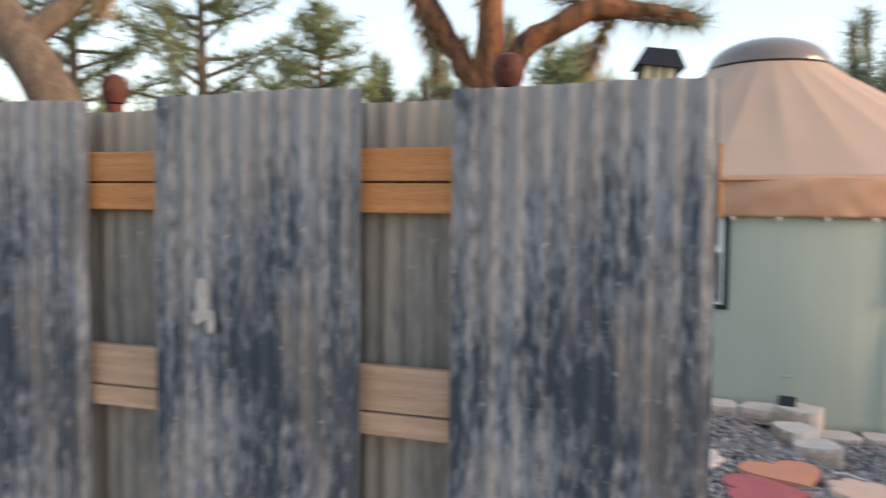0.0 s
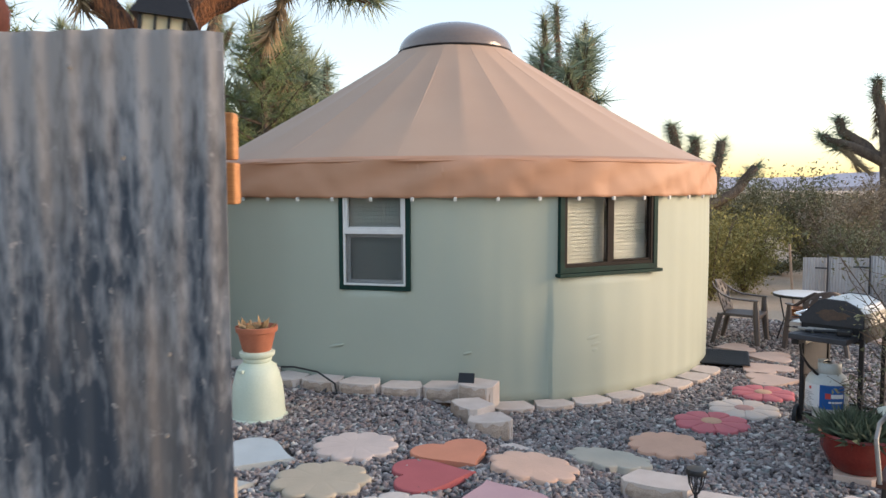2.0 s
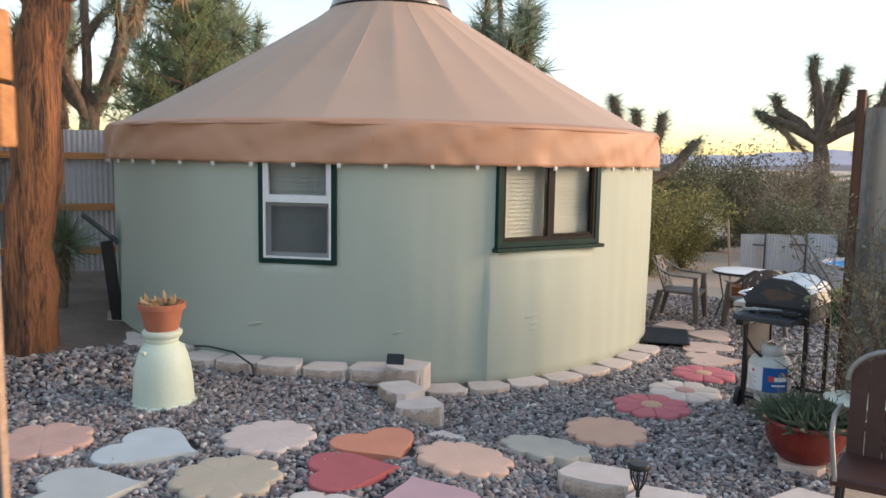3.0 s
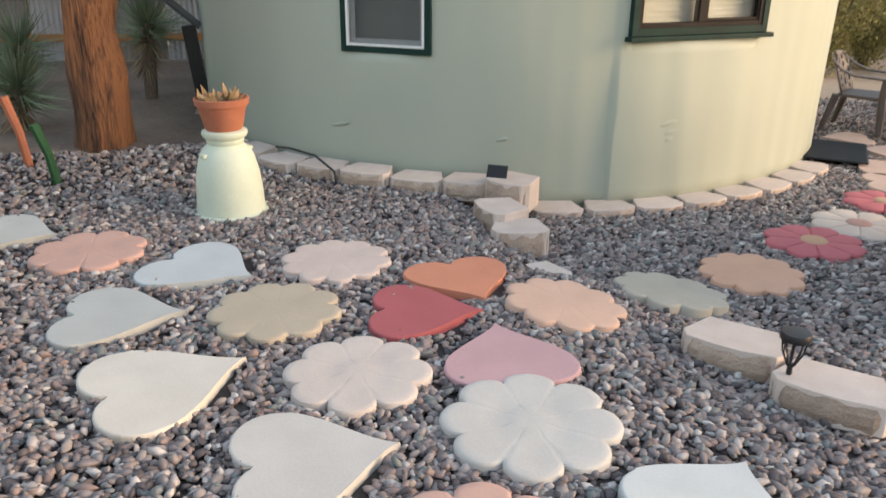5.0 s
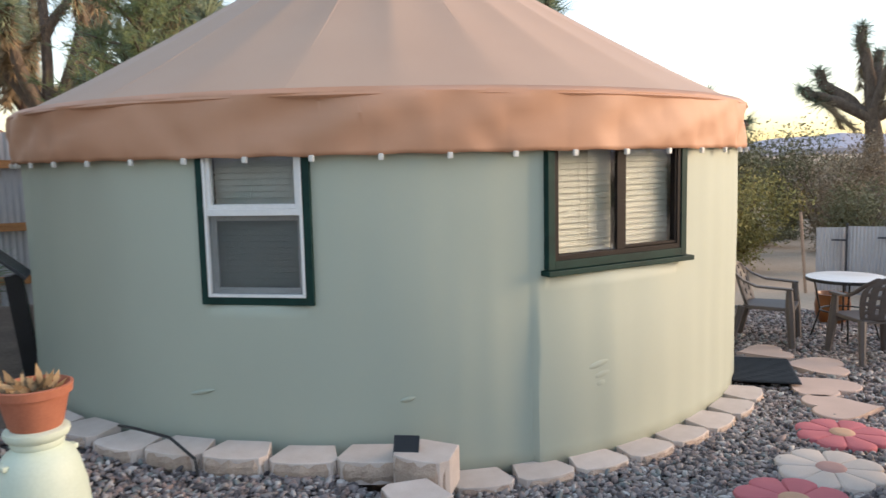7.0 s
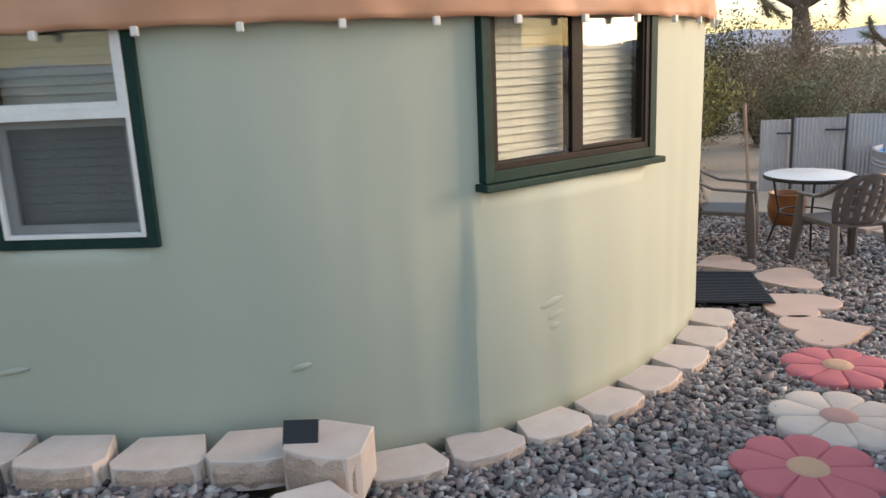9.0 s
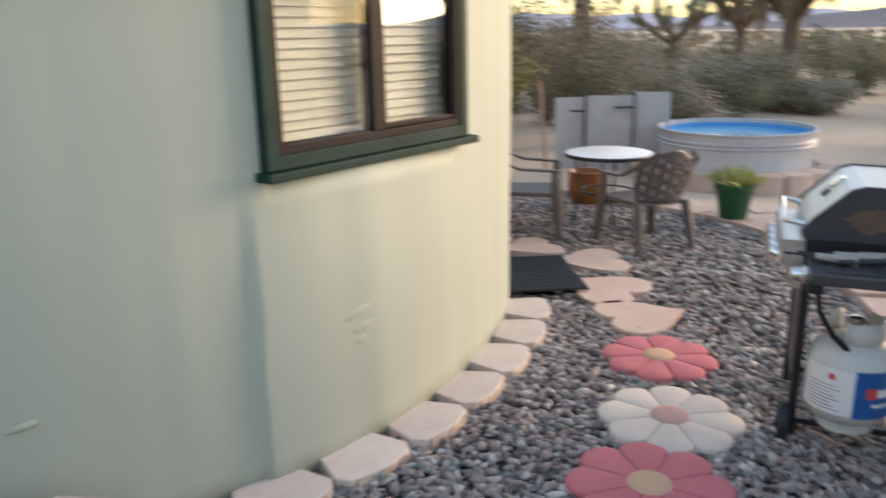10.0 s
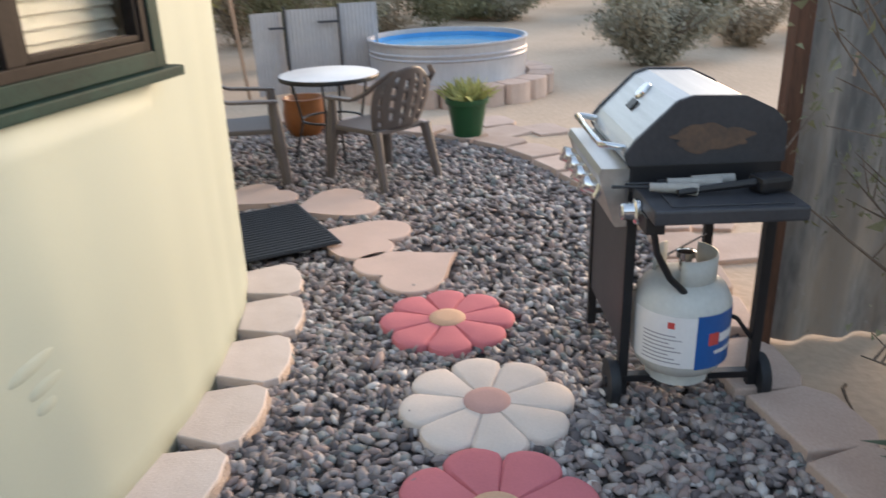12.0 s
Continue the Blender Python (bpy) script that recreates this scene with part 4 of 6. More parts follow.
def build_grill():
    # x runs from the near shelf end to the far end, +y is the grill's front
    g = thing("gas_grill", GRILL, "stainless and black gas grill on a wheeled cart", "grill")
    H = 0.80
    for x in (-0.29, 0.29):
        for y in (-0.24, 0.25):
            part("leg", boxed((x - 0.018, y - 0.018, 0.05), (x + 0.018, y + 0.018, H), 0.003), M_BLACK, g)
    part("front_panel", boxed((-0.27, 0.245, 0.22), (0.27, 0.26, H - 0.12), 0.003), M_GREYM, g, "dark grey sheet front panel")
    part("bottom_rail", boxed((-0.31, -0.25, 0.10), (-0.27, 0.25, 0.125), 0.003), M_BLACK, g)
    part("bottom_rail", boxed((0.27, -0.25, 0.10), (0.31, 0.25, 0.125), 0.003), M_BLACK, g)
    part("bottom_shelf", boxed((-0.29, -0.02, 0.09), (0.29, 0.02, 0.11), 0.003), M_BLACK, g)
    for y in (-0.24, 0.25):
        w = part("wheel", lathe([(0.012, -0.02), (0.06, -0.022), (0.085, -0.018), (0.09, 0), (0.085, 0.018), (0.06, 0.022), (0.012, 0.02)], 28), M_RUBBER, g, "black plastic wheel", smooth=True, at=pose(-0.28, y + (0.035 if y > 0 else -0.035), 0.09, 90))
        part("hub", lathe([(0, -0.03), (0.02, -0.028), (0.024, 0.028), (0, 0.03)], 16), M_BLACK, w, smooth=True)
    # fire box
    part("fire_box", boxed((-0.30, -0.25, H - 0.05), (0.30, 0.27, H + 0.09), 0.012), M_BLACK, g)
    # control panel slants outwards
    prof = [(0.27, H - 0.12), (0.31, H - 0.12), (0.375, H + 0.055), (0.365, H + 0.075), (0.27, H + 0.075)]
    bm = bmesh.new()
    lo = [bm.verts.new((-0.305, y, z)) for y, z in prof]
    hi = [bm.verts.new((0.305, y, z)) for y, z in prof]
    bm.faces.new(lo)
    bm.faces.new(hi[::-1])
    for k in range(5):
        bm.faces.new((lo[k], hi[k], hi[(k + 1) % 5], lo[(k + 1) % 5]))
    part("control_panel", bm, M_STEEL, g, "slanted stainless control panel")
    for x in (-0.19, -0.06, 0.07, 0.20):
        k = part("knob", lathe([(0, 0), (0.042, 0), (0.042, 0.014), (0.032, 0.02), (0.028, 0.06), (0.023, 0.066), (0, 0.066)], 24), M_CHROME, g, "chrome control knob", smooth=True, at=pose(x, 0.345, H - 0.02, -70))
        part("pointer", boxed((-0.006, -0.028, 0.06), (0.006, 0.028, 0.076), 0.002), M_CHROME, k)
    # lid: flat slanted front, top and rear with dark end plates
    lp = [(0.27, H + 0.08), (0.285, H + 0.11), (0.25, H + 0.155), (0.12, H + 0.275), (0.07, H + 0.29), (-0.10, H + 0.285), (-0.20, H + 0.24), (-0.245, H + 0.19), (-0.25, H + 0.08)]
    bm = bmesh.new()
    lo = [bm.verts.new((-0.285, y, z)) for y, z in lp]
    hi = [bm.verts.new((0.285, y, z)) for y, z in lp]
    for a in range(len(lp) - 1):
        bm.faces.new((lo[a], hi[a], hi[a + 1], lo[a + 1]))
    lid = part("lid", bm, M_STEEL, g, "stainless steel lid", smooth=False)
    so = lid.modifiers.new("thickness", "SOLIDIFY")
    so.thickness = 0.006
    for x0, x1 in ((-0.305, -0.283), (0.283, 0.305)):
        bm = bmesh.new()
        grow = [(y * 1.02, z + 0.006 * (z > H + 0.1)) for y, z in lp]
        lo = [bm.verts.new((x0, y, z)) for y, z in grow]
        hi = [bm.verts.new((x1, y, z)) for y, z in grow]
        bm.faces.new(lo)
        bm.faces.new(hi[::-1])
        n = len(lo)
        for a in range(n):
            bm.faces.new((lo[a], hi[a], hi[(a + 1) % n], lo[(a + 1) % n]))
        bmesh.ops.bevel(bm, geom=bm.edges[:], offset=0.004, segments=2, affect="EDGES")
        e = part("lid_end", bm, M_GREYM, lid, "dark grey lid end plate")
    bm = prism([(0.13 * math.cos(t) * (1 + .10 * math.sin(5 * t) + .08 * math.sin(11 * t)), 0.042 * math.sin(t) * (1 + .2 * math.cos(3 * t) + .12 * math.sin(9 * t))) for t in [2 * math.pi * i / 60 for i in range(60)]], 0, 0.002)
    part("rust_patch", bm, M_RUST2, lid, "brown scorched rust patch", at=pose(-0.3065, 0.0, H + 0.165, 90, 0, -90))
    # handle
    hz, hy = H + 0.125, 0.285
    rod([(-0.24, hy - 0.01, hz), (-0.24, hy + 0.055, hz + 0.012), (-0.225, hy + 0.07, hz + 0.012), (0.225, hy + 0.07, hz + 0.012), (0.24, hy + 0.055, hz + 0.012), (0.24, hy - 0.01, hz)], 0.011, M_CHROME, lid, "handle", "chrome bar handle")
    ga = part("badge", boxed((-0.035, -0.02, 0), (0.035, 0.02, 0.006), 0.002), M_BLACK, lid, "small dark badge", at=pose(0.02, 0.19, H + 0.214, -43))
    part("thermometer", lathe([(0, 0.01), (0.03, 0.01), (0.036, 0.004), (0.036, 0)], 24), M_CHROME, lid, "round lid thermometer", smooth=True, at=pose(0.05, 0.145, H + 0.253, -43))
    # side shelf with burner knob
    part("side_shelf", boxed((-0.60, -0.22, H - 0.02), (-0.31, 0.26, H + 0.025), 0.008), M_GREYM, g, "dark grey metal side shelf")
    part("shelf_panel", boxed((-0.57, -0.18, H + 0.0255), (-0.34, 0.20, H + 0.030), 0.002), M_GREYM, g)
    k = part("side_knob", lathe([(0, 0), (0.04, 0), (0.04, 0.014), (0.03, 0.02), (0.026, 0.055), (0.02, 0.06), (0, 0.06)], 24), M_CHROME, g, "chrome side burner knob", smooth=True, at=pose(-0.42, 0.262, H - 0.03, -90))
    part("knob_bracket", boxed((-0.52, 0.20, H - 0.075), (-0.38, 0.262, H - 0.02), 0.004), M_BLACK, g)
    rod([(-0.44, 0.22, H - 0.06), (-0.45, 0.20, H - 0.16), (-0.42, 0.14, H - 0.26), (-0.38, 0.06, H - 0.34), (-0.36, 0.0, H - 0.42), (-0.37, -0.03, H - 0.46), (-0.38, -0.05, H - 0.41), (-0.37, -0.03, H - 0.36)], 0.012, M_BLACK, g, "gas_hose", "black rubber gas hose")
    rod([(-0.32, 0.02, 0.42), (-0.30, -0.16, 0.33), (-0.29, -0.23, 0.24)], 0.008, M_BLACK, g, "gas_hose")
    rod([(-0.29, 0.24, 0.44), (-0.1, 0.1, 0.41), (0.05, 0, 0.44), (0.2, -0.2, 0.46)], 0.004, M_BLACK, g, "wire")
    # tools on the shelf
    for n, (y, l, w) in enumerate(((0.09, 0.30, 0.021), (0.0, 0.34, 0.024), (-0.06, 0.28, 0.019))):
        t = thing("grill_tool", GRILL @ pose(-0.47 + 0.05 * n, y, H + 0.037, 0, 0, 78 + 6 * n), "barbecue tool with pale handle on the grill shelf", "grill tool", "grill tools")
        part("handle", tube([(0, 0, 0.01), (0.06, 0, 0.013), (l * .5, 0, 0.014)], [w, w * .8, w * .6], 10), M_TOOLGREY, t, smooth=True)
        part("shaft", tube([(l * .5, 0, 0.014), (l * .9, 0, 0.012)], 0.005, 8), M_BLACK, t, smooth=True)
    b = thing("grill_brush", GRILL @ pose(-0.45, -0.14, H + 0.031, 0, 0, -75), "black bristle grill brush on the shelf", "brush")
    part("head", boxed((-0.05, -0.04, 0.0), (0.07, 0.04, 0.05), 0.015), M_BLACK, b)
    part("handle", tube([(-0.04, 0, 0.03), (-0.2, 0.03, 0.02), (-0.3, 0.04, 0.014)], [0.014, 0.012, 0.01], 8), M_BLACK, b, smooth=True)
    # gas bottle
    t = thing("propane_tank", GRILL @ pose(-0.27, 0.04, 0.10), "pale grey propane tank with blue and white label", "gas tank")
    R = 0.174
    part("tank", lathe([(0, 0.045), (0.10, 0.05), (0.150, 0.075), (R, 0.12), (R, 0.315), (0.15, 0.36), (0.11, 0.39), (0.05, 0.405), (0, 0.405)], 48), M_TANK, t, smooth=True)
    part("foot_ring", lathe([(0.105, 0.02), (0.115, 0.02), (0.115, 0.07), (0.105, 0.07), (0.105, 0.02)], 40), M_TANK, t, smooth=True)

    def wrap(name, a0, a1, z0, z1, mt, lab, dr=0.0025):
        bm = bmesh.new()
        ring = []
        for i in range(17):
            a = radians(a0 + (a1 - a0) * i / 16)
            ring.append([bm.verts.new(((R + dr) * math.cos(a), (R + dr) * math.sin(a), z)) for z in (z0, z1)])
        for p, q in zip(ring, ring[1:]):
            bm.faces.new((p[0], q[0], q[1], p[1]))
        return part(name, bm, mt, t, lab, smooth=True)
    wrap("label_white", 100, 181, 0.12, 0.305, M_LABELW, "white warning label with fine print")
    wrap("label_blue", 181, 250, 0.115, 0.31, M_LABELB, "blue brand label with a pale mark")
    for i in range(8):
        wrap("print_bar", 118, 165 - 7 * (i % 3), 0.135 + 0.014 * i, 0.139 + 0.014 * i, M_PRINT, "", 0.004)
    wrap("warning_mark", 148, 156, 0.262, 0.285, M_LABELR, "red hazard mark", 0.004)
    wrap("brand_shape", 196, 210, 0.20, 0.245, M_LABELR, "red brand shape", 0.004)
    wrap("brand_shape", 211, 246, 0.205, 0.238, M_LABELW, "white brand shape", 0.004)
    wrap("brand_bar", 205, 243, 0.165, 0.178, M_LABELW, "", 0.004)
    bm = bmesh.new()
    for i in range(20):
        a0, a1 = radians(20 + 15 * i), radians(20 + 15 * (i + 1))
        if i in (3, 4, 5, 6, 7, 8):
            continue
        for r0 in (0.112, ):
            v = [bm.verts.new((r0 * math.cos(a), r0 * math.sin(a), z)) for a, z in ((a0, 0.385), (a1, 0.385), (a1, 0.475), (a0, 0.475))]
            bm.faces.new(v)
    bmesh.ops.remove_doubles(bm, verts=bm.verts, dist=0.001)
    c = part("collar", bm, M_TANK, t, "open steel collar", smooth=True)
    so = c.modifiers.new("thickness", "SOLIDIFY")
    so.thickness = 0.006
    part("valve", lathe([(0, 0.40), (0.022, 0.40), (0.022, 0.45), (0.034, 0.455), (0.034, 0.475), (0.015, 0.48), (0, 0.48)], 20), M_CHROME, t, smooth=True)


M_RUST2 = mat("scorched_brown", (0.14, 0.09, 0.06), (0.08, 0.06, 0.05), rough=0.8, scale=14, fine=60, bump=0.2)
build_grill()


# ---- door mat ----
def door_mat():
    m = thing("door_mat", pose(6.43, 7.54, ground_z(6.4, 7.4) + 0.06, 0, 0, 51), "black ribbed rubber door mat lying beside the yurt", "door mat")
    part("mat", boxed((-0.38, -0.30, 0), (0.38, 0.30, 0.012), 0.004), M_RUBBER, m)
    me = None
    for k in range(20):
        p = pose(-0.36 + 0.038 * k, 0, 0.012)
        if me is None:
            o = part("rib", boxed((-0.010, -0.285, 0), (0.010, 0.285, 0.006), 0.002), M_RUBBER, m, at=p)
            me = o.data
        else:
            o = new("rib", me)
            o.parent, o.matrix_basis = m, p


door_mat()
STONES.append((6.43, 7.54, 0.36))


# ---- table and chairs ----
def table():
    t = thing("round_table", pose(8.17, 8.13, -0.45) @ Matrix.Diagonal((0.88, 0.88, 0.87, 1)), "round white-topped patio table on thin dark legs", "table")
    part("tabletop", lathe([(0, 0.725), (0.40, 0.725), (0.42, 0.73), (0.42, 0.742), (0.40, 0.748), (0, 0.748)], 56), M_TABLE, t, "white round top", smooth=True)
    part("rim", lathe([(0.405, 0.705), (0.424, 0.705), (0.428, 0.728), (0.422, 0.742), (0.405, 0.705)], 56), M_BLACK, t, smooth=True)
    for k in range(4):
        a = radians(45 + 90 * k)
        c, s = math.cos(a), math.sin(a)
        rod([(0.33 * c, 0.33 * s, 0.71), (0.26 * c, 0.26 * s, 0.35), (0.36 * c, 0.36 * s, 0.0)], 0.011, M_BLACK, t, "leg")
    part("lower_ring", lathe([(0.25, 0.35), (0.27, 0.35), (0.27, 0.365), (0.25, 0.365), (0.25, 0.35)], 40), M_BLACK, t, smooth=True)


table()


def build_chair():
    # faces +y
    c = thing("resin_chair", pose(0, 0, 0), "taupe moulded resin armchair with a pierced back", "chair", "chairs round the table")
    bm = prism([(-0.20, -0.21), (0.20, -0.21), (0.235, 0.18), (0.20, 0.235), (-0.20, 0.235), (-0.235, 0.18)], 0.395, 0.43, 0.012)
    part("seat", bm, M_RESIN, c)
    part("apron", boxed((-0.215, 0.17, 0.34), (0.215, 0.20, 0.40), 0.008), M_RESIN, c)
    for x, y, dx, dy in ((-0.225, 0.20, -0.03, 0.03), (0.225, 0.20, 0.03, 0.03)):
        bm = tube([(x + dx, y + dy, 0), (x, y, 0.40), (x - dx * 0.1, y - 0.01, 0.62)], [0.030, 0.042, 0.026], 8)
        part("leg", bm, M_RESIN, c, smooth=True)
    for x in (-1, 1):
        part("leg", tube([(x * 0.235, -0.30, 0), (x * 0.205, -0.215, 0.42)], [0.026, 0.036], 8), M_RESIN, c, smooth=True)
        # arm: from the front leg back and up into the back's edge
        bm = bmesh.new()
        path = [(0.235, 0.22, 0.625), (0.25, 0.08, 0.635), (0.262, -0.08, 0.645), (0.26, -0.20, 0.70), (0.225, -0.285, 0.78), (0.15, -0.335, 0.845)]
        rows = []
        for i, (px, py, pz) in enumerate(path):
            w = (0.03, 0.034, 0.03, 0.026, 0.024, 0.02)[i]
            rows.append([bm.verts.new((x * (px + a), py, pz + b)) for a, b in ((-w, 0.008), (w, 0.008), (w, -0.012), (-w, -0.012))])
        for p, q in zip(rows, rows[1:]):
            for j in range(4):
                bm.faces.new((p[j], p[(j + 1) % 4], q[(j + 1) % 4], q[j]))
        bm.faces.new(rows[0])
        bm.faces.new(rows[-1][::-1])
        bmesh.ops.bevel(bm, geom=bm.edges[:], offset=0.004, segments=2, affect="EDGES")
        part("armrest", bm, M_RESIN, c, smooth=True)
    # pierced back: a curved grid with holes left open
    bm = bmesh.new()
    nu, nv = 33, 25
    grid = []
    for j in range(nv):
        v = j / (nv - 1)
        z = 0.42 + 0.44 * v
        half = 0.19 + 0.045 * math.sin(math.pi * min(v * 0.9, 1)) - 0.10 * max(0, v - 0.72) ** 1.3 * 4
        row = []
        for i in range(nu):
            u = i / (nu - 1) * 2 - 1
            row.append(bm.verts.new((u * half, -0.215 - 0.12 * v + 0.055 * u * u, z - 0.035 * u * u * v)))
        grid.append(row)
    for j in range(nv - 1):
        for i in range(nu - 1):
            u, v = (i + .5) / (nu - 1) * 2 - 1, (j + .5) / (nv - 1)
            hole = (i % 6 in (2, 3)) and ((j + 2 * ((i // 6) % 2)) % 5 in (1, 2, 3)) and abs(u) < 0.8 and 0.1 < v < 0.86
            if not hole:
                bm.faces.new((grid[j][i], grid[j][i + 1], grid[j + 1][i + 1], grid[j + 1][i]))
    bmesh.ops.delete(bm, geom=[v for v in bm.verts if not v.link_faces], context="VERTS")
    b = part("backrest", bm, M_RESIN, c, "pierced curved back", smooth=True)
    so = b.modifiers.new("thickness", "SOLIDIFY")
    so.thickness, so.offset = 0.012, 0
    return c


chair = build_chair()
chair.matrix_basis = pose(7.74, 7.50, -0.435, 0, 0, -22) @ Matrix.Diagonal((1.05, 1.05, 0.93, 1))
for x, y, r in ((7.43, 8.38, -143),):
    copy_thing(chair, pose(x, y, -0.435, 0, 0, r))


# ---- pool corner ----
def pool():
    x, y, R = 11.3, 8.5, 0.87
    z = -0.50
    p = thing("stock_tank_pool", pose(x, y, z), "round galvanised stock tank pool filled with blue water", "pool")
    H = 0.60
    part("tank_wall", lathe([(R - .01, 0), (R, 0), (R, 0.10), (R + .012, 0.115), (R, 0.13), (R, 0.42), (R + .014, 0.435), (R, 0.45), (R + .014, 0.485), (R, 0.50), (R, H - .03), (R + .02, H - .02), (R + .02, H), (R - .01, H), (R - .012, H - .03), (R - .012, 0)], 80), M_PALE, p, "pale ribbed galvanised wall", smooth=True)
    part("liner", lathe([(R - .014, H - .05), (R - .016, 0.05), (0, 0.04)], 80), M_POOLIN, p, "blue liner", smooth=True)
    part("water", lathe([(R - .017, 0.50), (0, 0.50)], 80), M_POOLWATER, p, "still blue water")
    n = 20
    me = None
    for k in range(n):
        a = 360 / n * (k + .5)
        for lvl in range(1):
            m = pose(x + (R + 0.16) * math.cos(radians(a)), y + (R + 0.16) * math.sin(radians(a)), z, 0, 0, a + 90)
            b = thing("ring_block", m, "pinkish tan concrete block in the ring round the pool", "edging block", "blocks round the pool")
            part("body", block_mesh(0.33, 0.26, 0.25, 0.21), M_PAVER, b)


M_POOLWATER = mat("pool_water_surface", (0.19, 0.45, 0.68), (0.15, 0.39, 0.61), rough=0.06, scale=3, fine=8, bump=0.15, dist=0.01, spec=0.6)
pool()


def pool_screen():
    f = thing("metal_screen", pose(10.68, 9.98, -0.55, 0, 0, -48) @ Matrix.Diagonal((0.88, 1, 0.78, 1)), "pale corrugated metal privacy screen on a frame", "screen")
    for k, (x0, w, h, yaw) in enumerate(((-0.62, 0.42, 1.22, 14), (-0.2, 0.66, 1.25, 0), (0.47, 0.5, 1.30, -6))):
        part("screen_panel", corrugated(w, h, pitch=0.05, amp=0.006), M_PALE, f, smooth=True, at=pose(x0, 0, 0, -2, 0, yaw))
    for x0, x1, z in ((-0.42, -0.2, 1.0), (0.2, 0.46, 1.05)):
        part("cross_bar", boxed((x0, -0.03, z), (x1, 0.0, z + 0.03), 0.003), M_GREYM, f)
    for x in (-0.21, 0.47):
        part("stake", tube([(x, -0.01, 0), (x, -0.01, 1.3)], 0.016, 8), M_GREYM, f, smooth=True)
    part("pole", tube([(-0.75, -0.1, 0), (-0.86, -0.1, 1.5)], 0.022, 8), M_LUMBER2, f, smooth=True)


pool_screen()


def blade_tuft(n, length, width, spread, mt, name, up=0.35):
    v, f = [], []
    for k in range(n):
        a = random.uniform(0, 6.283)
        el = random.uniform(up, 1.5)
        L = length * random.uniform(0.6, 1.1)
        d = Vector((math.cos(a) * math.cos(el), math.sin(a) * math.cos(el), math.sin(el)))
        s = Vector((-math.sin(a), math.cos(a), 0)) * width
        b = Vector((random.uniform(-spread, spread), random.uniform(-spread, spread), 0))
        mid = b + d * L * 0.55
        tip = b + d * L + Vector((0, 0, -0.18 * L))
        i = len(v)
        v += [b - s, b + s, mid + s * .8, tip, mid - s * .8]
        f.append((i, i + 1, i + 2, i + 3, i + 4))
    return new(name, mesh_of(name, v, f, mt))


def green_pot():
    p = thing("green_planter", pose(8.93, 7.33, ground_z(8.93, 7.33) + 0.055), "green plastic pot with variegated grass on a paver", "planter")
    part("pot", lathe([(0, 0), (0.115, 0), (0.16, 0.26), (0.178, 0.265), (0.178, 0.305), (0.16, 0.305), (0.15, 0.26), (0, 0.25)], 40), M_GLAZEGRN, p, smooth=True)
    o = blade_tuft(240, 0.27, 0.008, 0.10, M_GRASS, "grass_tuft", 0.5)
    o.parent, o.location = p, (0, 0, 0.25)
    q = thing("orange_planter", pose(8.72, 8.75, -0.45) @ Matrix.Diagonal((0.85, 0.85, 0.85, 1)), "glazed orange-brown pot behind the table", "planter")
    part("pot", lathe([(0, 0), (0.13, 0), (0.20, 0.12), (0.215, 0.25), (0.20, 0.36), (0.215, 0.40), (0.19, 0.40), (0.17, 0.34), (0, 0.32)], 40), M_ORPOT, q, smooth=True)


M_ORPOT = mat("orange_glaze", (0.28, 0.11, 0.035), (0.19, 0.07, 0.022), rough=0.3, scale=5, bump=0.05)
green_pot()


# ---- post with steel sheet beside the grill ----
def post_panel():
    f = thing("steel_sheet_fence", pose(6.10, 4.97, 0, 0, 0, -62), "red-brown post with a grey corrugated steel sheet", "fence")
    part("post", boxed((-0.03, -0.035, -0.5), (0.03, 0.035, 2.1), 0.006), M_POST, f, "red-brown wooden post")
    part("steel_panel", corrugated(0.62, 2.42, pitch=0.20, amp=0.022), M_GALV2, f, "grey weathered steel sheet", smooth=True, at=pose(0.02, 0.07, -0.45))
    part("steel_panel", corrugated(0.9, 2.2, pitch=0.20, amp=0.022), M_GALV2, f, smooth=True, at=pose(0.75, 0.14, -0.30))
    part("rail", boxed((0.05, 0.09, 0.6), (1.6, 0.13, 0.69), 0.004), M_LUMBER2, f)
    part("post", boxed((1.55, -0.06, -0.5), (1.65, 0.05, 1.9), 0.006), M_POST, f, "red-brown wooden post")


post_panel()


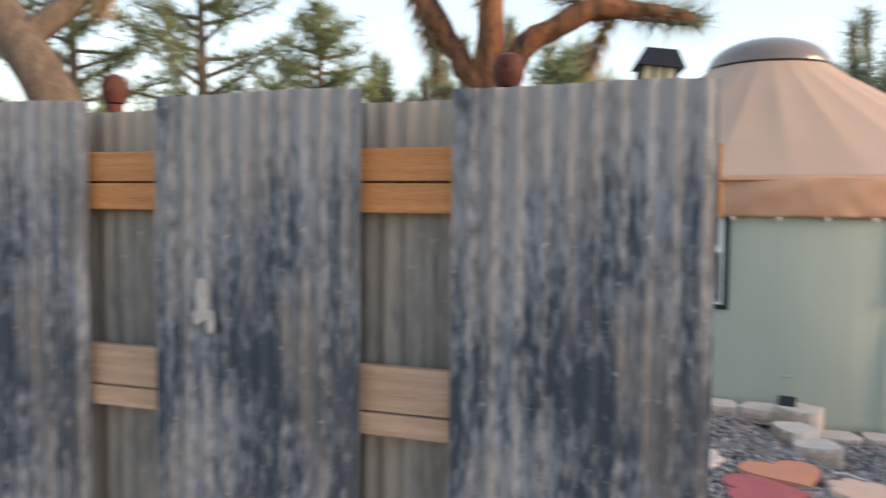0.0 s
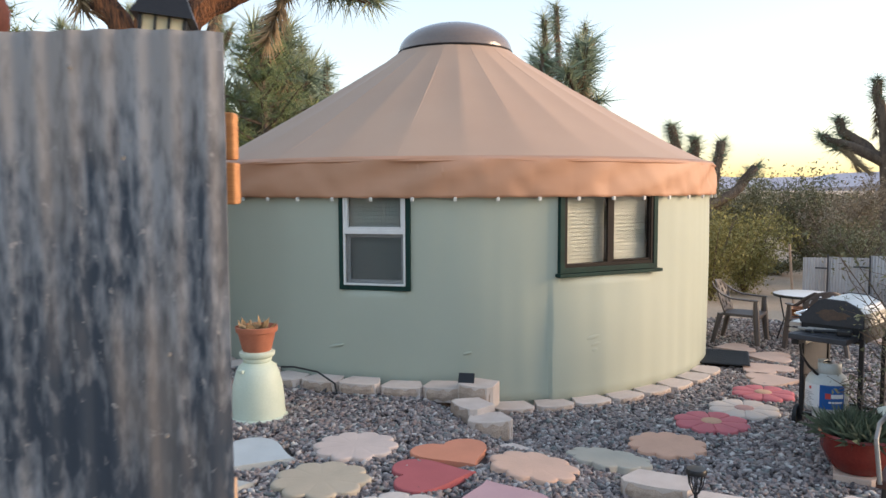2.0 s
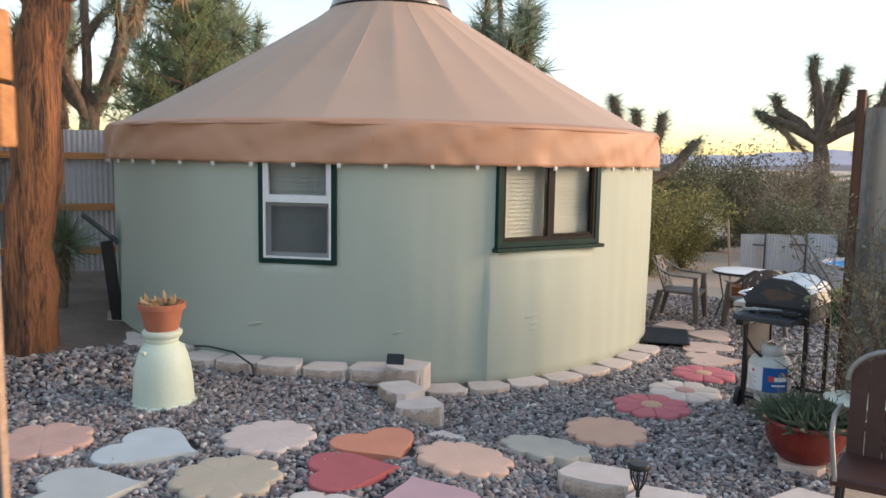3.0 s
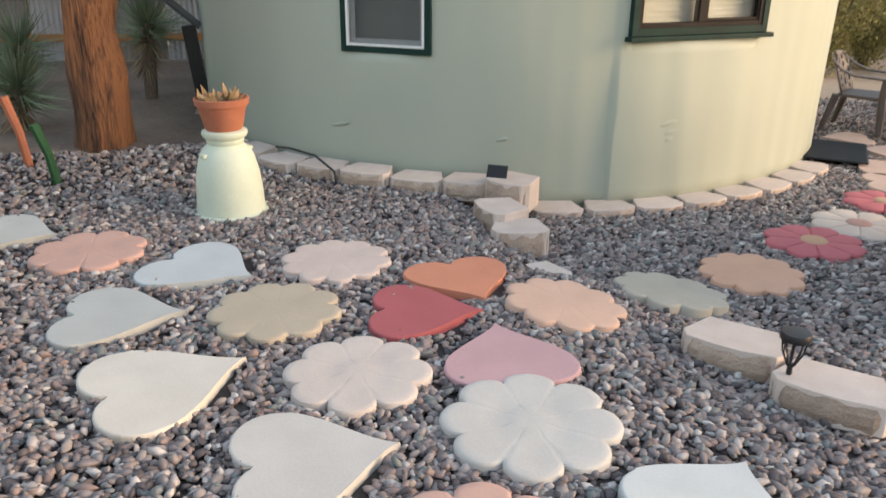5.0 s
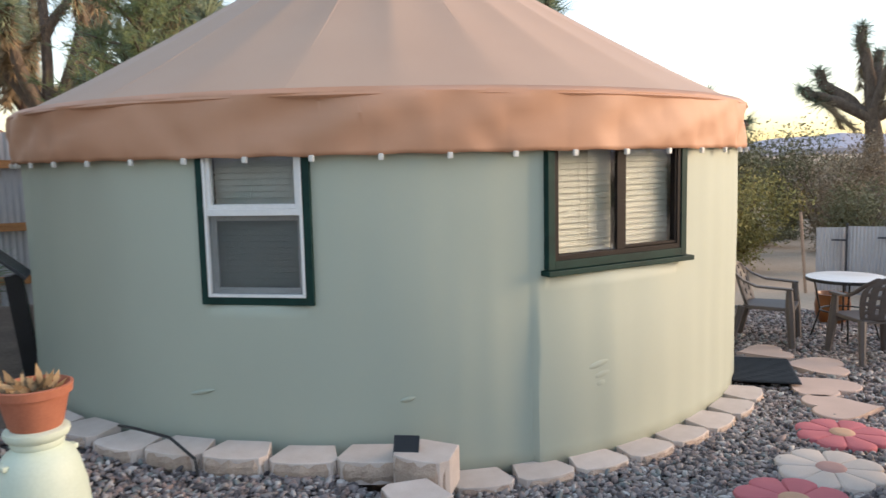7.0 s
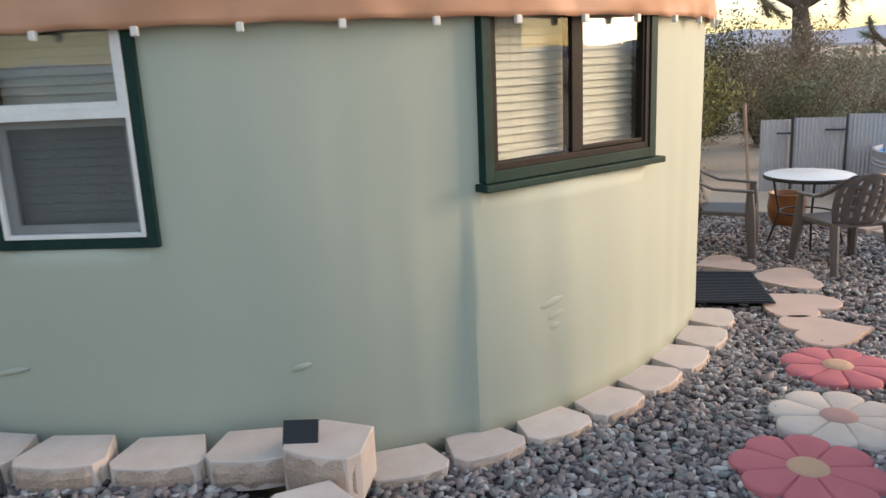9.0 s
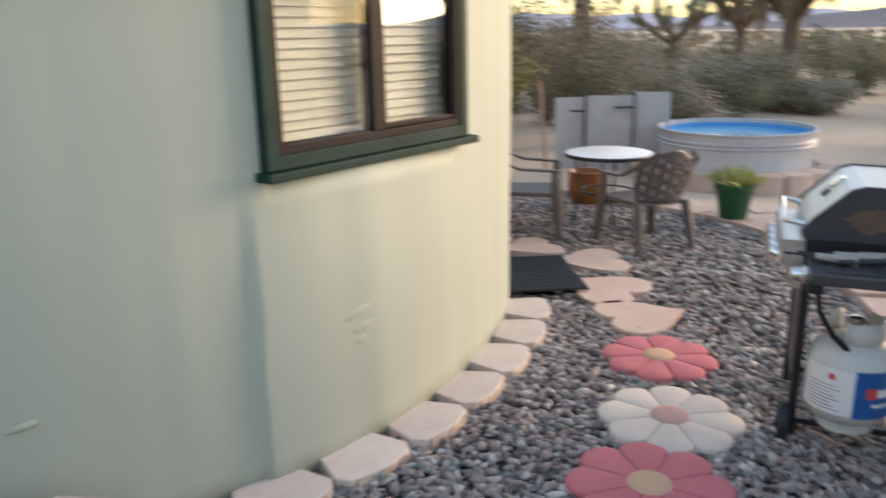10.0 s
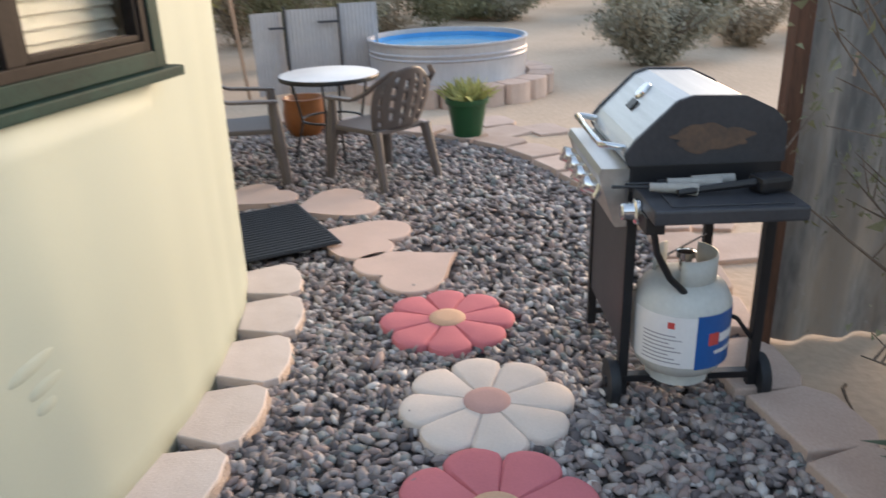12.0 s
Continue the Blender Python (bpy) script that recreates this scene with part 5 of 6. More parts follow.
def red_pot():
    p = thing("red_planter", pose(4.98, 4.30, ground_z(4.98, 4.3) + 0.06), "dark red glazed bowl planter with bushy herb", "planter")
    part("pot", lathe([(0, 0), (0.15, 0), (0.20, 0.05), (0.245, 0.15), (0.25, 0.23), (0.262, 0.25), (0.25, 0.265), (0.23, 0.25), (0, 0.22)], 48), M_GLAZERED, p, smooth=True)
    o = blade_tuft(700, 0.26, 0.006, 0.17, M_HERB, "herb_tuft", 0.2)
    o.parent, o.location = p, (0, 0, 0.22)
    c = thing("garden_chair", pose(4.28, 3.2, -0.44, 0, 0, 125) @ Matrix.Diagonal((1, 1, 1.1, 1)), "dark red wooden round-backed chair with metal frame", "chair")
    part("seat", prism([(-0.22, -0.2), (0.22, -0.2), (0.24, 0.2), (-0.24, 0.2)], 0.40, 0.44, 0.01), M_REDWOOD, c)
    for x in (-0.2, 0.2):
        for y in (-0.19, 0.18):
            part("leg", tube([(x * 1.1, y * 1.15, 0), (x, y, 0.41)], 0.014, 8), M_BLACK, c, smooth=True)
    for x0 in (-0.205, -0.122, -0.039, 0.044, 0.127):
        xs = [x0 + 0.078 * i / 6 for i in range(7)]
        out = [(x0, 0), (x0 + 0.078, 0)] + [(x, 0.34 + 0.155 * math.sqrt(max(0, 1 - (x / 0.212) ** 2))) for x in xs[::-1]]
        part("back_slat", prism(out, -0.011, 0.011, 0.003), M_REDWOOD, c, "dark red wooden back slat", at=pose(0, -0.21, 0.42, 98))
    for x in (-1, 1):
        rod([(x * 0.22, 0.2, 0.42), (x * 0.25, 0.16, 0.62), (x * 0.255, 0.0, 0.66), (x * 0.24, -0.2, 0.66)], 0.012, M_STEELROD, c, "arm_hoop", "grey metal arm hoop")
    rod([(0.22 * math.cos(t), -0.24, 0.78 + 0.16 * math.sin(t)) for t in [math.pi * i / 14 for i in range(15)]], 0.013, M_STEELROD, c, "back_hoop", "grey metal hoop round the back")


M_STEELROD = mat("grey_metal_rod", (0.30, 0.29, 0.28), (0.22, 0.21, 0.20), rough=0.4, metal=0.5, scale=8, bump=0.05)
M_HERB = mat("grey_green_herb", (0.13, 0.16, 0.11), (0.07, 0.10, 0.06), rough=0.7, scale=4, bump=0, vary=0.35, island=True)
red_pot()



def side_table():
    x, y = 5.34, 4.22
    g = ground_z(x, y)
    h = 0.0 - g
    t = thing("side_table", pose(x, y, g), "small round pale green-white garden table on thin legs", "table")
    part("tabletop", lathe([(0, h - 0.022), (0.19, h - 0.022), (0.205, h - 0.014), (0.205, h - 0.004), (0.195, h), (0, h)], 48), M_PALETOP, t, "pale green-white round top", smooth=True)
    for k in range(3):
        a = radians(20 + 120 * k)
        rod([(0.15 * math.cos(a), 0.15 * math.sin(a), h - 0.02), (0.10 * math.cos(a), 0.10 * math.sin(a), h * 0.5), (0.17 * math.cos(a), 0.17 * math.sin(a), -0.01)], 0.010, M_BLACK, t, "leg")


M_PALETOP = mat("pale_green_white_enamel", (0.72, 0.74, 0.62), (0.62, 0.64, 0.53), rough=0.4, scale=5, fine=60, bump=0.05)
side_table()


# ---- small solar lights ----
def path_light(x, y):
    l = thing("path_light", pose(x, y, ground_z(x, y)), "black plastic solar path light staked in gravel", "garden light", "path lights")
    part("stake", tube([(0, 0, -0.05), (0, 0, 0.19)], 0.011, 8), M_BLACK, l, smooth=True)
    part("cap", lathe([(0, 0.335), (0.055, 0.33), (0.062, 0.315), (0.06, 0.30), (0, 0.30)], 20), M_BLACK, l, "black round cap", smooth=True)
    for k in range(8):
        a = radians(45 * k)
        part("cage_bar", tube([(0.048 * math.cos(a), 0.048 * math.sin(a), 0.30), (0.04 * math.cos(a), 0.04 * math.sin(a), 0.24), (0.014 * math.cos(a), 0.014 * math.sin(a), 0.18)], 0.0035, 5), M_BLACK, l)


path_light(3.40, 3.98)


def spot():
    x, y = polar(YR + 0.30, -108.4)
    s = thing("solar_spotlight", pose(x, y, -0.20, 0, 0, -30), "small black solar spotlight panel on the edging blocks", "garden light")
    part("panel", boxed((-0.07, -0.06, 0), (0.07, 0.06, 0.014), 0.004), M_BLACK, s, "tilted black solar panel", at=pose(0, 0, 0.10, 58))
    part("stem", tube([(0, 0.01, -0.08), (0, 0.01, 0.10)], 0.010, 8), M_BLACK, s, smooth=True)
    part("lamp_head", boxed((-0.05, -0.045, 0.02), (0.05, 0.02, 0.065), 0.008), M_BLACK, s)
    c = tube([(polar(3.22, -141)[0], polar(3.22, -141)[1], -0.13), (polar(3.30, -137)[0], polar(3.30, -137)[1], -0.09), (polar(3.34, -132)[0], polar(3.34, -132)[1], -0.10), (polar(3.45, -128)[0], polar(3.45, -128)[1], -0.16), (polar(3.47, -127.5)[0], polar(3.47, -127.5)[1], -0.26)], 0.009, 8)
    o = part("garden_cable", c, M_BLACK, None, smooth=True)
    tagged(o, "black rubber cable looped over the edging blocks", "cable")


spot()


# ---- trees ----
def spikes(v, f, centre, axis, n, length, width, body, down=False):
    """Stiff blades radiating from a stretch of stem."""
    axis = Vector(axis).normalized()
    for k in range(n):
        a, el = random.uniform(0, 6.283), random.uniform(-0.45, 1.45)
        s = axis.orthogonal().normalized()
        t = axis.cross(s)
        d = (s * math.cos(a) + t * math.sin(a)) * math.cos(el) + axis * math.sin(el)
        if down:
            d = (d - axis * 1.3).normalized()
        b = Vector(centre) + axis * random.uniform(-body, 0.1 * body)
        L = length * random.uniform(0.65, 1.1)
        w = d.orthogonal().normalized() * width
        i = len(v)
        v += [b - w, b + w, b + d * L]
        f.append((i, i + 1, i + 2))


def joshua(name, x, y, limbs, r, label, seed, density=1.0, blade=0.30, thatch=True, bark=None):
    """limbs: lists of (x, y, z) offsets; each ends in a head of blades."""
    random.seed(seed)
    t = thing(name, pose(x, y, ground_z(x, y) - 0.05), label, "tree")
    bm = bmesh.new()
    v, f, dv, df = [], [], [], []
    for k, (pts, r0, r1) in enumerate(limbs):
        p = [Vector(q) for q in pts]
        fine = []
        for a, b in zip(p, p[1:]):
            for s in range(4):
                q = a.lerp(b, s / 4)
                fine.append(q + Vector((random.uniform(-1, 1), random.uniform(-1, 1), 0)) * r * 0.12)
        fine.append(p[-1])
        rad = [r0 + (r1 - r0) * i / (len(fine) - 1) for i in range(len(fine))]
        tube(fine, rad, 12, bm, wobble=0.28)
        axis = (fine[-1] - fine[-3]).normalized()
        if k or len(limbs) == 1:
            spikes(v, f, fine[-1], axis, int(260 * density), blade, blade * 0.035, blade * 1.5)
            if thatch:
                spikes(dv, df, fine[-1] - axis * blade * 1.0, axis, int(280 * density), blade * 0.8, blade * 0.035, blade * 2.6, True)
    part("trunk", bm, bark or M_BARK2, t, "rough shaggy bark trunk and limbs", smooth=True)
    o = new("crown", mesh_of("crown", v, f, M_BLADE))
    o.parent = t
    if dv:
        o = new("dead_leaves", mesh_of("dead_leaves", dv, df, M_DEAD))
        o.parent = t
    return t


def auto_limbs(height, spread, r, heads, seed):
    random.seed(seed)
    fork = height * random.uniform(0.38, 0.5)
    out = [([(0, 0, 0), (0.05, 0, fork * .5), (0.1, 0.05, fork)], r, r * 0.8)]
    for k in range(heads):
        a = 6.283 * k / heads + random.uniform(-.5, .5)
        s = spread * random.uniform(0.4, 1.0)
        z = height * random.uniform(0.72, 1.0)
        c, n = math.cos(a), math.sin(a)
        st = fork * random.uniform(0.75, 1.0)
        out.append(([(0.08, 0.03, st), (c * s * .55, n * s * .55, st + (z - st) * .35), (c * s * .9, n * s * .9, st + (z - st) * .7), (c * s, n * s, z)], r * 0.42, r * 0.32))
        for _ in range(random.choice((1, 1, 2))):
            b = random.uniform(-.7, .7)
            out.append(([(c * s * .7, n * s * .7, st + (z - st) * .5), (math.cos(a + b) * s * 1.15, math.sin(a + b) * s * 1.15, z * random.uniform(.75, .92))], r * 0.4, r * 0.3))
    return out


joshua("joshua_tree", 0.22, 8.0, [([(0, 0, 0), (0.03, 0, 1.2), (0.12, 0, 2.4), (0.22, 0, 3.0)], 0.205, 0.17),
                                  ([(0.2, 0, 2.85), (-0.2, 0.1, 3.4), (-0.55, 0.2, 4.0), (-0.7, 0.2, 4.6)], 0.13, 0.10),
                                  ([(0.22, 0, 2.9), (0.22, -0.1, 3.5), (0.25, -0.1, 4.4), (0.4, -0.1, 5.0)], 0.15, 0.10),
                                  ([(0.25, 0, 2.95), (0.7, -0.1, 3.40), (1.25, -0.2, 3.68), (1.8, -0.25, 3.62), (2.2, -0.25, 3.55)], 0.14, 0.07),
                                  ([(1.25, -0.2, 3.6), (1.5, -0.1, 3.9), (1.7, -0.1, 4.3)], 0.09, 0.07)], 0.22,
       "tall Joshua tree with shaggy red-brown trunk", 3, density=1.3, blade=0.36, bark=M_BARK)
joshua("joshua_tree", -3.3, 6.9, [([(0, 0, 0), (0.3, 0, 1.3), (0.15, 0, 2.2), (-0.4, 0, 3.2), (-0.8, 0, 3.9)], 0.24, 0.17), ([(-0.4, 0, 3.2), (0.3, 0.2, 4.0), (0.4, 0.2, 4.6)], 0.13, 0.1)], 0.22,
       "thick leaning Joshua tree limb beyond the fence", 5)
for i, (x, y, h, sp, r, n, blade) in enumerate([
        (0.45, 19.8, 6.2, 1.5, 0.26, 7, 0.42), (2.4, 15.6, 5.0, 1.0, 0.16, 7, 0.6), (8.2, 15.0, 5.0, 0.9, 0.13, 5, 0.62),
        (-1.6, 21.0, 6.2, 0.8, 0.2, 5, 0.5), (-0.3, 24.0, 6.0, 0.7, 0.2, 4, 0.5), (3.6, 20.5, 6.0, 1.0, 0.2, 6, 0.5),
        (10.8, 19.5, 7.2, 0.9, 0.2, 4, 0.5), (27, 14.5, 5.0, 2.0, 0.3, 8, 0.5), (24, 8.5, 5.5, 2.4, 0.32, 9, 0.5), (33, 19, 4.4, 1.8, 0.25, 7, 0.5), (30, 4.5, 5.8, 2.2, 0.3, 8, 0.5),
        (40, 26, 4.5, 2.0, 0.25, 6, 0.5), (14, 24, 4.2, 1.8, 0.22, 6, 0.5), (36, 9, 5, 2, 0.3, 7, 0.5)]):
    joshua("joshua_tree", x, y, auto_limbs(h, sp, r, n, 20 + i), r, "spiky Joshua tree in the desert yard", 40 + i, density=0.85, blade=blade)


FAR_ARMS = [([(0, 0, 0), (0.05, 0, 1.6), (-0.1, 0.05, 3.0)], 0.24, 0.19)]
for side, back, top, mid in ((-1.25, 0.3, 4.0, 3.3), (-1.6, -0.5, 3.5, 3.2), (-0.35, 0.2, 5.0, 4.0), (0.4, -0.4, 4.6, 3.9), (0.95, 0.4, 3.9, 3.3), (1.5, -0.2, 4.3, 3.2), (0.1, 0.9, 4.4, 3.8)):
    ax, ay = 0.67 * side + 0.74 * back, -0.74 * side + 0.67 * back
    FAR_ARMS.append(([(-0.08, 0.03, 2.75), (ax * 0.55, ay * 0.55, mid), (ax * 0.92, ay * 0.92, (mid + top) / 2), (ax, ay, top)], 0.14, 0.11))
joshua("joshua_tree", 18.6, 16.1, FAR_ARMS, 0.2, "branching Joshua tree with upturned arms in the desert", 61, density=1.5, blade=0.42)
joshua("joshua_tree", 10.44, 13.40, [([(0, 0, 0), (0.05, 0, 0.9), (0.1, 0, 1.72)], 0.17, 0.14),
     ([(0.1, 0, 1.62), (-0.18, 0.15, 2.43), (-0.39, 0.3, 3.3)], 0.10, 0.09),
     ([(0.1, 0, 1.62), (-0.08, -0.1, 2.31), (-0.2, -0.2, 3.03)], 0.10, 0.09),
     ([(0.1, 0, 1.62), (0.55, 0.1, 2.3), (0.76, 0.2, 3.0)], 0.10, 0.09),
     ([(0.1, 0, 1.62), (0.81, -0.1, 1.94), (1.28, -0.2, 2.47)], 0.10, 0.09)], 0.15,
       "stout Joshua tree with upright spiky heads behind the yurt", 77, density=1.5, blade=0.30)


def pine(x, y, h, seed):
    random.seed(seed)
    t = thing("pine_tree", pose(x, y, ground_z(x, y)), "airy green pine tree beyond the fence", "tree")
    bm = tube([(0, 0, 0), (0.05, 0, h * .5), (0, 0, h)], [0.12, 0.08, 0.02], 8)
    v, f = [], []
    for k in range(46):
        z = h * (0.28 + 0.72 * k / 46)
        a = k * 2.4 + random.uniform(-.4, .4)
        L = (h - z) * 0.42 + 0.35
        d = Vector((math.cos(a), math.sin(a), random.uniform(0.0, 0.5)))
        pts = [Vector((0.02, 0, z)) + d * L * s + Vector((0, 0, 0.15 * L * s * s)) for s in (0, .5, 1)]
        tube(pts, [0.03, 0.018, 0.006], 5, bm, caps=False)
        for s in range(34):
            u = 0.25 + 0.75 * s / 34
            c = Vector((0.02, 0, z)) + d * L * u + Vector((0, 0, 0.15 * L * u * u)) + Vector((random.gauss(0, .07), random.gauss(0, .07), random.gauss(0, .05)))
            for q in range(7):
                dd = Vector((random.gauss(0, 1), random.gauss(0, 1), random.gauss(0.4, .8))).normalized() * random.uniform(.10, .24)
                w = dd.orthogonal().normalized() * 0.007
                i = len(v)
                v += [c - w, c + w, c + dd]
                f.append((i, i + 1, i + 2))
    part("trunk", bm, M_BARK2, t, "thin brown trunk and boughs", smooth=True)
    o = new("crown", mesh_of("crown", v, f, M_PINE))
    o.parent = t


pine(-3.0, 9.6, 5.2, 11)
pine(-1.7, 10.6, 4.2, 12)
pine(-5.0, 10.5, 5.6, 13)
pine(2.0, 13.6, 4.3, 15)


# ---- desert scrub ----
rng = np.random.default_rng(7)


def leaf_cloud(cx, cy, cz, rx, rz, n, size):
    """Small leaf triangles in an uneven dome of twigs."""
    stems = rng.integers(9, 15)
    az = rng.uniform(0, 6.283, stems)
    out = rng.uniform(0.15, 1.0, stems)
    tall = rng.uniform(0.6, 1.0, stems)
    k = rng.integers(0, stems, n)
    u = rng.uniform(0.02, 1.0, n) ** 0.7
    px = cx + np.cos(az[k]) * out[k] * rx * u + rng.normal(0, 0.13 * rx, n)
    py = cy + np.sin(az[k]) * out[k] * rx * u + rng.normal(0, 0.13 * rx, n)
    pz = cz + tall[k] * rz * (u ** 0.8) + rng.normal(0, 0.08 * rz, n)
    pz = np.maximum(pz, cz + 0.02)
    c = np.stack([px, py, pz], 1)
    a, b = rng.normal(0, size, (n, 3)), rng.normal(0, size, (n, 3))
    return np.stack([c, c + a, c + b], 1).reshape(-1, 3)


def cloud_object(name, chunks, material):
    pts = np.concatenate(chunks)
    n = len(pts) // 3
    me = bpy.data.meshes.new(name)
    me.vertices.add(len(pts))
    me.vertices.foreach_set("co", pts.astype(np.float32).ravel())
    me.loops.add(len(pts))
    me.loops.foreach_set("vertex_index", np.arange(len(pts), dtype=np.int32))
    me.polygons.add(n)
    me.polygons.foreach_set("loop_start", np.arange(0, len(pts), 3, dtype=np.int32))
    me.materials.append(material)
    me.update(calc_edges=True)
    return new(name, me)


def near_bush(x, y, r, h, n, size, material, label, name="shrub"):
    z = ground_z(x, y)
    b = thing(name, pose(x, y, z - 0.02), label, "shrub")
    o = cloud_object("leaves", [leaf_cloud(0, 0, 0, r, h, n, size)], material)
    o.parent = b
    bm = bmesh.new()
    for k in range(12):
        a = random.uniform(0, 6.283)
        s = r * random.uniform(.3, .9)
        tube([(0, 0, 0), (math.cos(a) * s * .5, math.sin(a) * s * .5, h * .5), (math.cos(a) * s, math.sin(a) * s, h * random.uniform(.7, .95))], [0.018, 0.012, 0.004], 5, bm, caps=False)
    part("branchwork", bm, M_BARK2, b)


random.seed(9)
near_bush(13.6, 6.6, 0.85, 0.85, 19000, 0.026, M_SAGE, "rounded grey sage bush on sand")
near_bush(15.6, 5.6, 0.7, 0.6, 9700, 0.024, M_DRY, "dry tan bush on sand")
near_bush(11.0, 12.6, 1.1, 1.5, 13350, 0.024, M_YELLOW, "yellow-tipped desert bush beyond the screen")
near_bush(9.7, 11.9, 0.9, 1.7, 10550, 0.024, M_YELLOW, "yellow-green desert bush beside the yurt")
near_bush(12.3, 11.4, 0.9, 1.5, 9500, 0.024, M_SCRUB, "olive creosote bush behind the screen")
near_bush(10.6, 14.6, 1.2, 2.4, 13000, 0.028, M_SCRUB, "tall olive creosote bush behind the yurt")
near_bush(12.6, 14.2, 1.2, 2.3, 13000, 0.028, M_SCRUB, "tall olive creosote bush beyond the seats")
near_bush(14.2, 13.6, 1.2, 2.2, 12000, 0.028, M_DRY, "tall bare tan-twigged desert bush")
near_bush(11.7, 16.8, 1.4, 2.6, 12000, 0.030, M_YELLOW, "tall yellow-green desert bush")
near_bush(15.4, 15.6, 1.3, 2.5, 12000, 0.030, M_SCRUB, "tall dark creosote bush")
near_bush(17.2, 6.2, 1.3, 1.9, 20000, 0.031, M_SCRUB, "olive creosote bush on sand")
near_bush(20.5, 8.3, 1.1, 0.9, 8550, 0.031, M_YELLOW, "low yellow-green bush on sand")
near_bush(18.8, 10.4, 1.0, 0.7, 6650, 0.031, M_SAGE, "low grey sage bush on sand")

chunks = {0: [], 1: [], 2: []}
count = 0
while count < 800:
    d = 13 + 95 * rng.uniform() ** 1.6
    a = rng.uniform(0, 6.283)
    x, y = 4 + d * math.cos(a), 6 + d * math.sin(a)
    east = x > 11 and -2 < y < 30
    if inside(x, y, [(10, 4.5), (19, 5), (22, 9.2), (15, 10.2), (10, 10.5)]) or (a > 3.2 and rng.uniform() < 0.55):
        continue
    r = rng.uniform(0.6, 1.7)
    h = rng.uniform(0.5, 2.1) * (0.6 if d < 18 else 1)
    n = int(3400 * r if d < 40 else 900 * r)
    kind = 0 if rng.uniform() < 0.5 else (1 if rng.uniform() < 0.5 else 2)
    chunks[kind].append(leaf_cloud(x, y, ground_z(x, y), r, h, n, 0.03 if d < 40 else 0.085))
    count += 1
for _ in range(1500):
    d, t = 70 + 480 * rng.uniform() ** 1.2, rng.uniform(-0.6, 2.2)
    x, y = 4 + d * math.cos(t), 6 + d * math.sin(t)
    chunks[int(rng.integers(0, 3))].append(leaf_cloud(x, y, ground_z(x, y), rng.uniform(1.5, 4.5), rng.uniform(1.0, 2.6), 90, 0.5))
for k, (m, lab) in enumerate(((M_SCRUB, "olive creosote scrub across the desert"), (M_DRY, "dry tan brush across the desert"), (M_SAGE, "grey sagebrush across the desert"))):
    tagged(cloud_object("desert_scrub", chunks[k], m), lab, "scrub", kind="stuff")


def twig_shrub():
    x, y = 5.65, 4.2
    t = thing("twiggy_shrub", pose(x, y, ground_z(x, y)), "wispy thin-twigged shrub beside the grill path", "shrub")
    random.seed(4)
    bm = bmesh.new()
    ch = []
    for k in range(60):
        a, s, h = random.uniform(0, 6.283), random.uniform(.2, .85), random.uniform(.5, 1.75)
        p = [Vector((0, 0, 0)), Vector((math.cos(a) * s * .3, math.sin(a) * s * .3, h * .5)), Vector((math.cos(a) * s, math.sin(a) * s, h))]
        tube(p, [0.012, 0.007, 0.002], 5, bm, caps=False)
        for q in range(9):
            b = p[1].lerp(p[2], random.random())
            e = b + Vector((random.gauss(0, .12), random.gauss(0, .12), random.uniform(.02, .2)))
            tube([b, e], [0.004, 0.0015], 4, bm, caps=False)
            n = 9
            c = np.array(e) + rng.normal(0, 0.04, (n, 3))
            ch.append(np.stack([c, c + rng.normal(0, .014, (n, 3)), c + rng.normal(0, .014, (n, 3))], 1).reshape(-1, 3))
    part("branchwork", bm, M_BARK2, t)
    o = cloud_object("leaves", ch, M_SCRUB)
    o.parent = t


twig_shrub()


def litter():
    random.seed(31)
    for k in range(9):
        x, y = 6.2 + random.uniform(-.3, .7), 4.55 + random.uniform(-.45, .25)
        z = ground_z(x, y) - 0.01
        a, L = random.uniform(0, 6.28), random.uniform(.1, .35)
        pts = [(L * s * math.cos(a + s * .5), L * s * math.sin(a + s * .5), 0.008 + 0.03 * math.sin(s * 3.0)) for s in (0, .35, .7, 1)]
        o = part("fallen_twig", tube(pts, [0.007, 0.006, 0.005, 0.002], 6), M_BARK2, None, smooth=True, at=pose(x, y, z))
        tagged(o, "dry brown twig lying on the sand", "twig", "fallen twigs")


litter()


# ---- behind the yurt ----
def far_fence():
    f = thing("corrugated_fence", pose(-4.6, 12.9, -0.1, 0, 0, -4), "corrugated steel fence on orange lumber frame", "fence")
    for k in range(7):
        part("steel_panel", corrugated(0.80, 1.95, ragged=0.01), M_GALV2 if k % 2 else M_PALE, f, smooth=True, at=pose(0.82 * k, 0.06, 0))
    for z in (0.25, 0.85, 1.55):
        part("rail", boxed((0, -0.03, z), (5.8, 0.04, z + 0.09), 0.004), M_LUMBER, f, "orange stained rail")
    for k in range(4):
        part("fence_post", boxed((0.3 + 1.75 * k, -0.11, -0.1), (0.42 + 1.75 * k, -0.032, 1.9), 0.004), M_LUMBER, f, "orange stained post")


far_fence()


def far_yurt():
    y = thing("far_yurt", pose(-3.9, 22.4, -0.2), "second yurt with a salmon roof beyond the fence", "yurt")
    part("wall", lathe([(3.3, 0), (3.3, 2.4)], 64), M_WALL, y, smooth=True)
    part("roof", lathe([(3.42, 2.1), (3.42, 2.4), (0.6, 4.1), (0.45, 4.3), (0, 4.4)], 64), M_FARROOF, y, "salmon cone roof", smooth=True)


far_yurt()


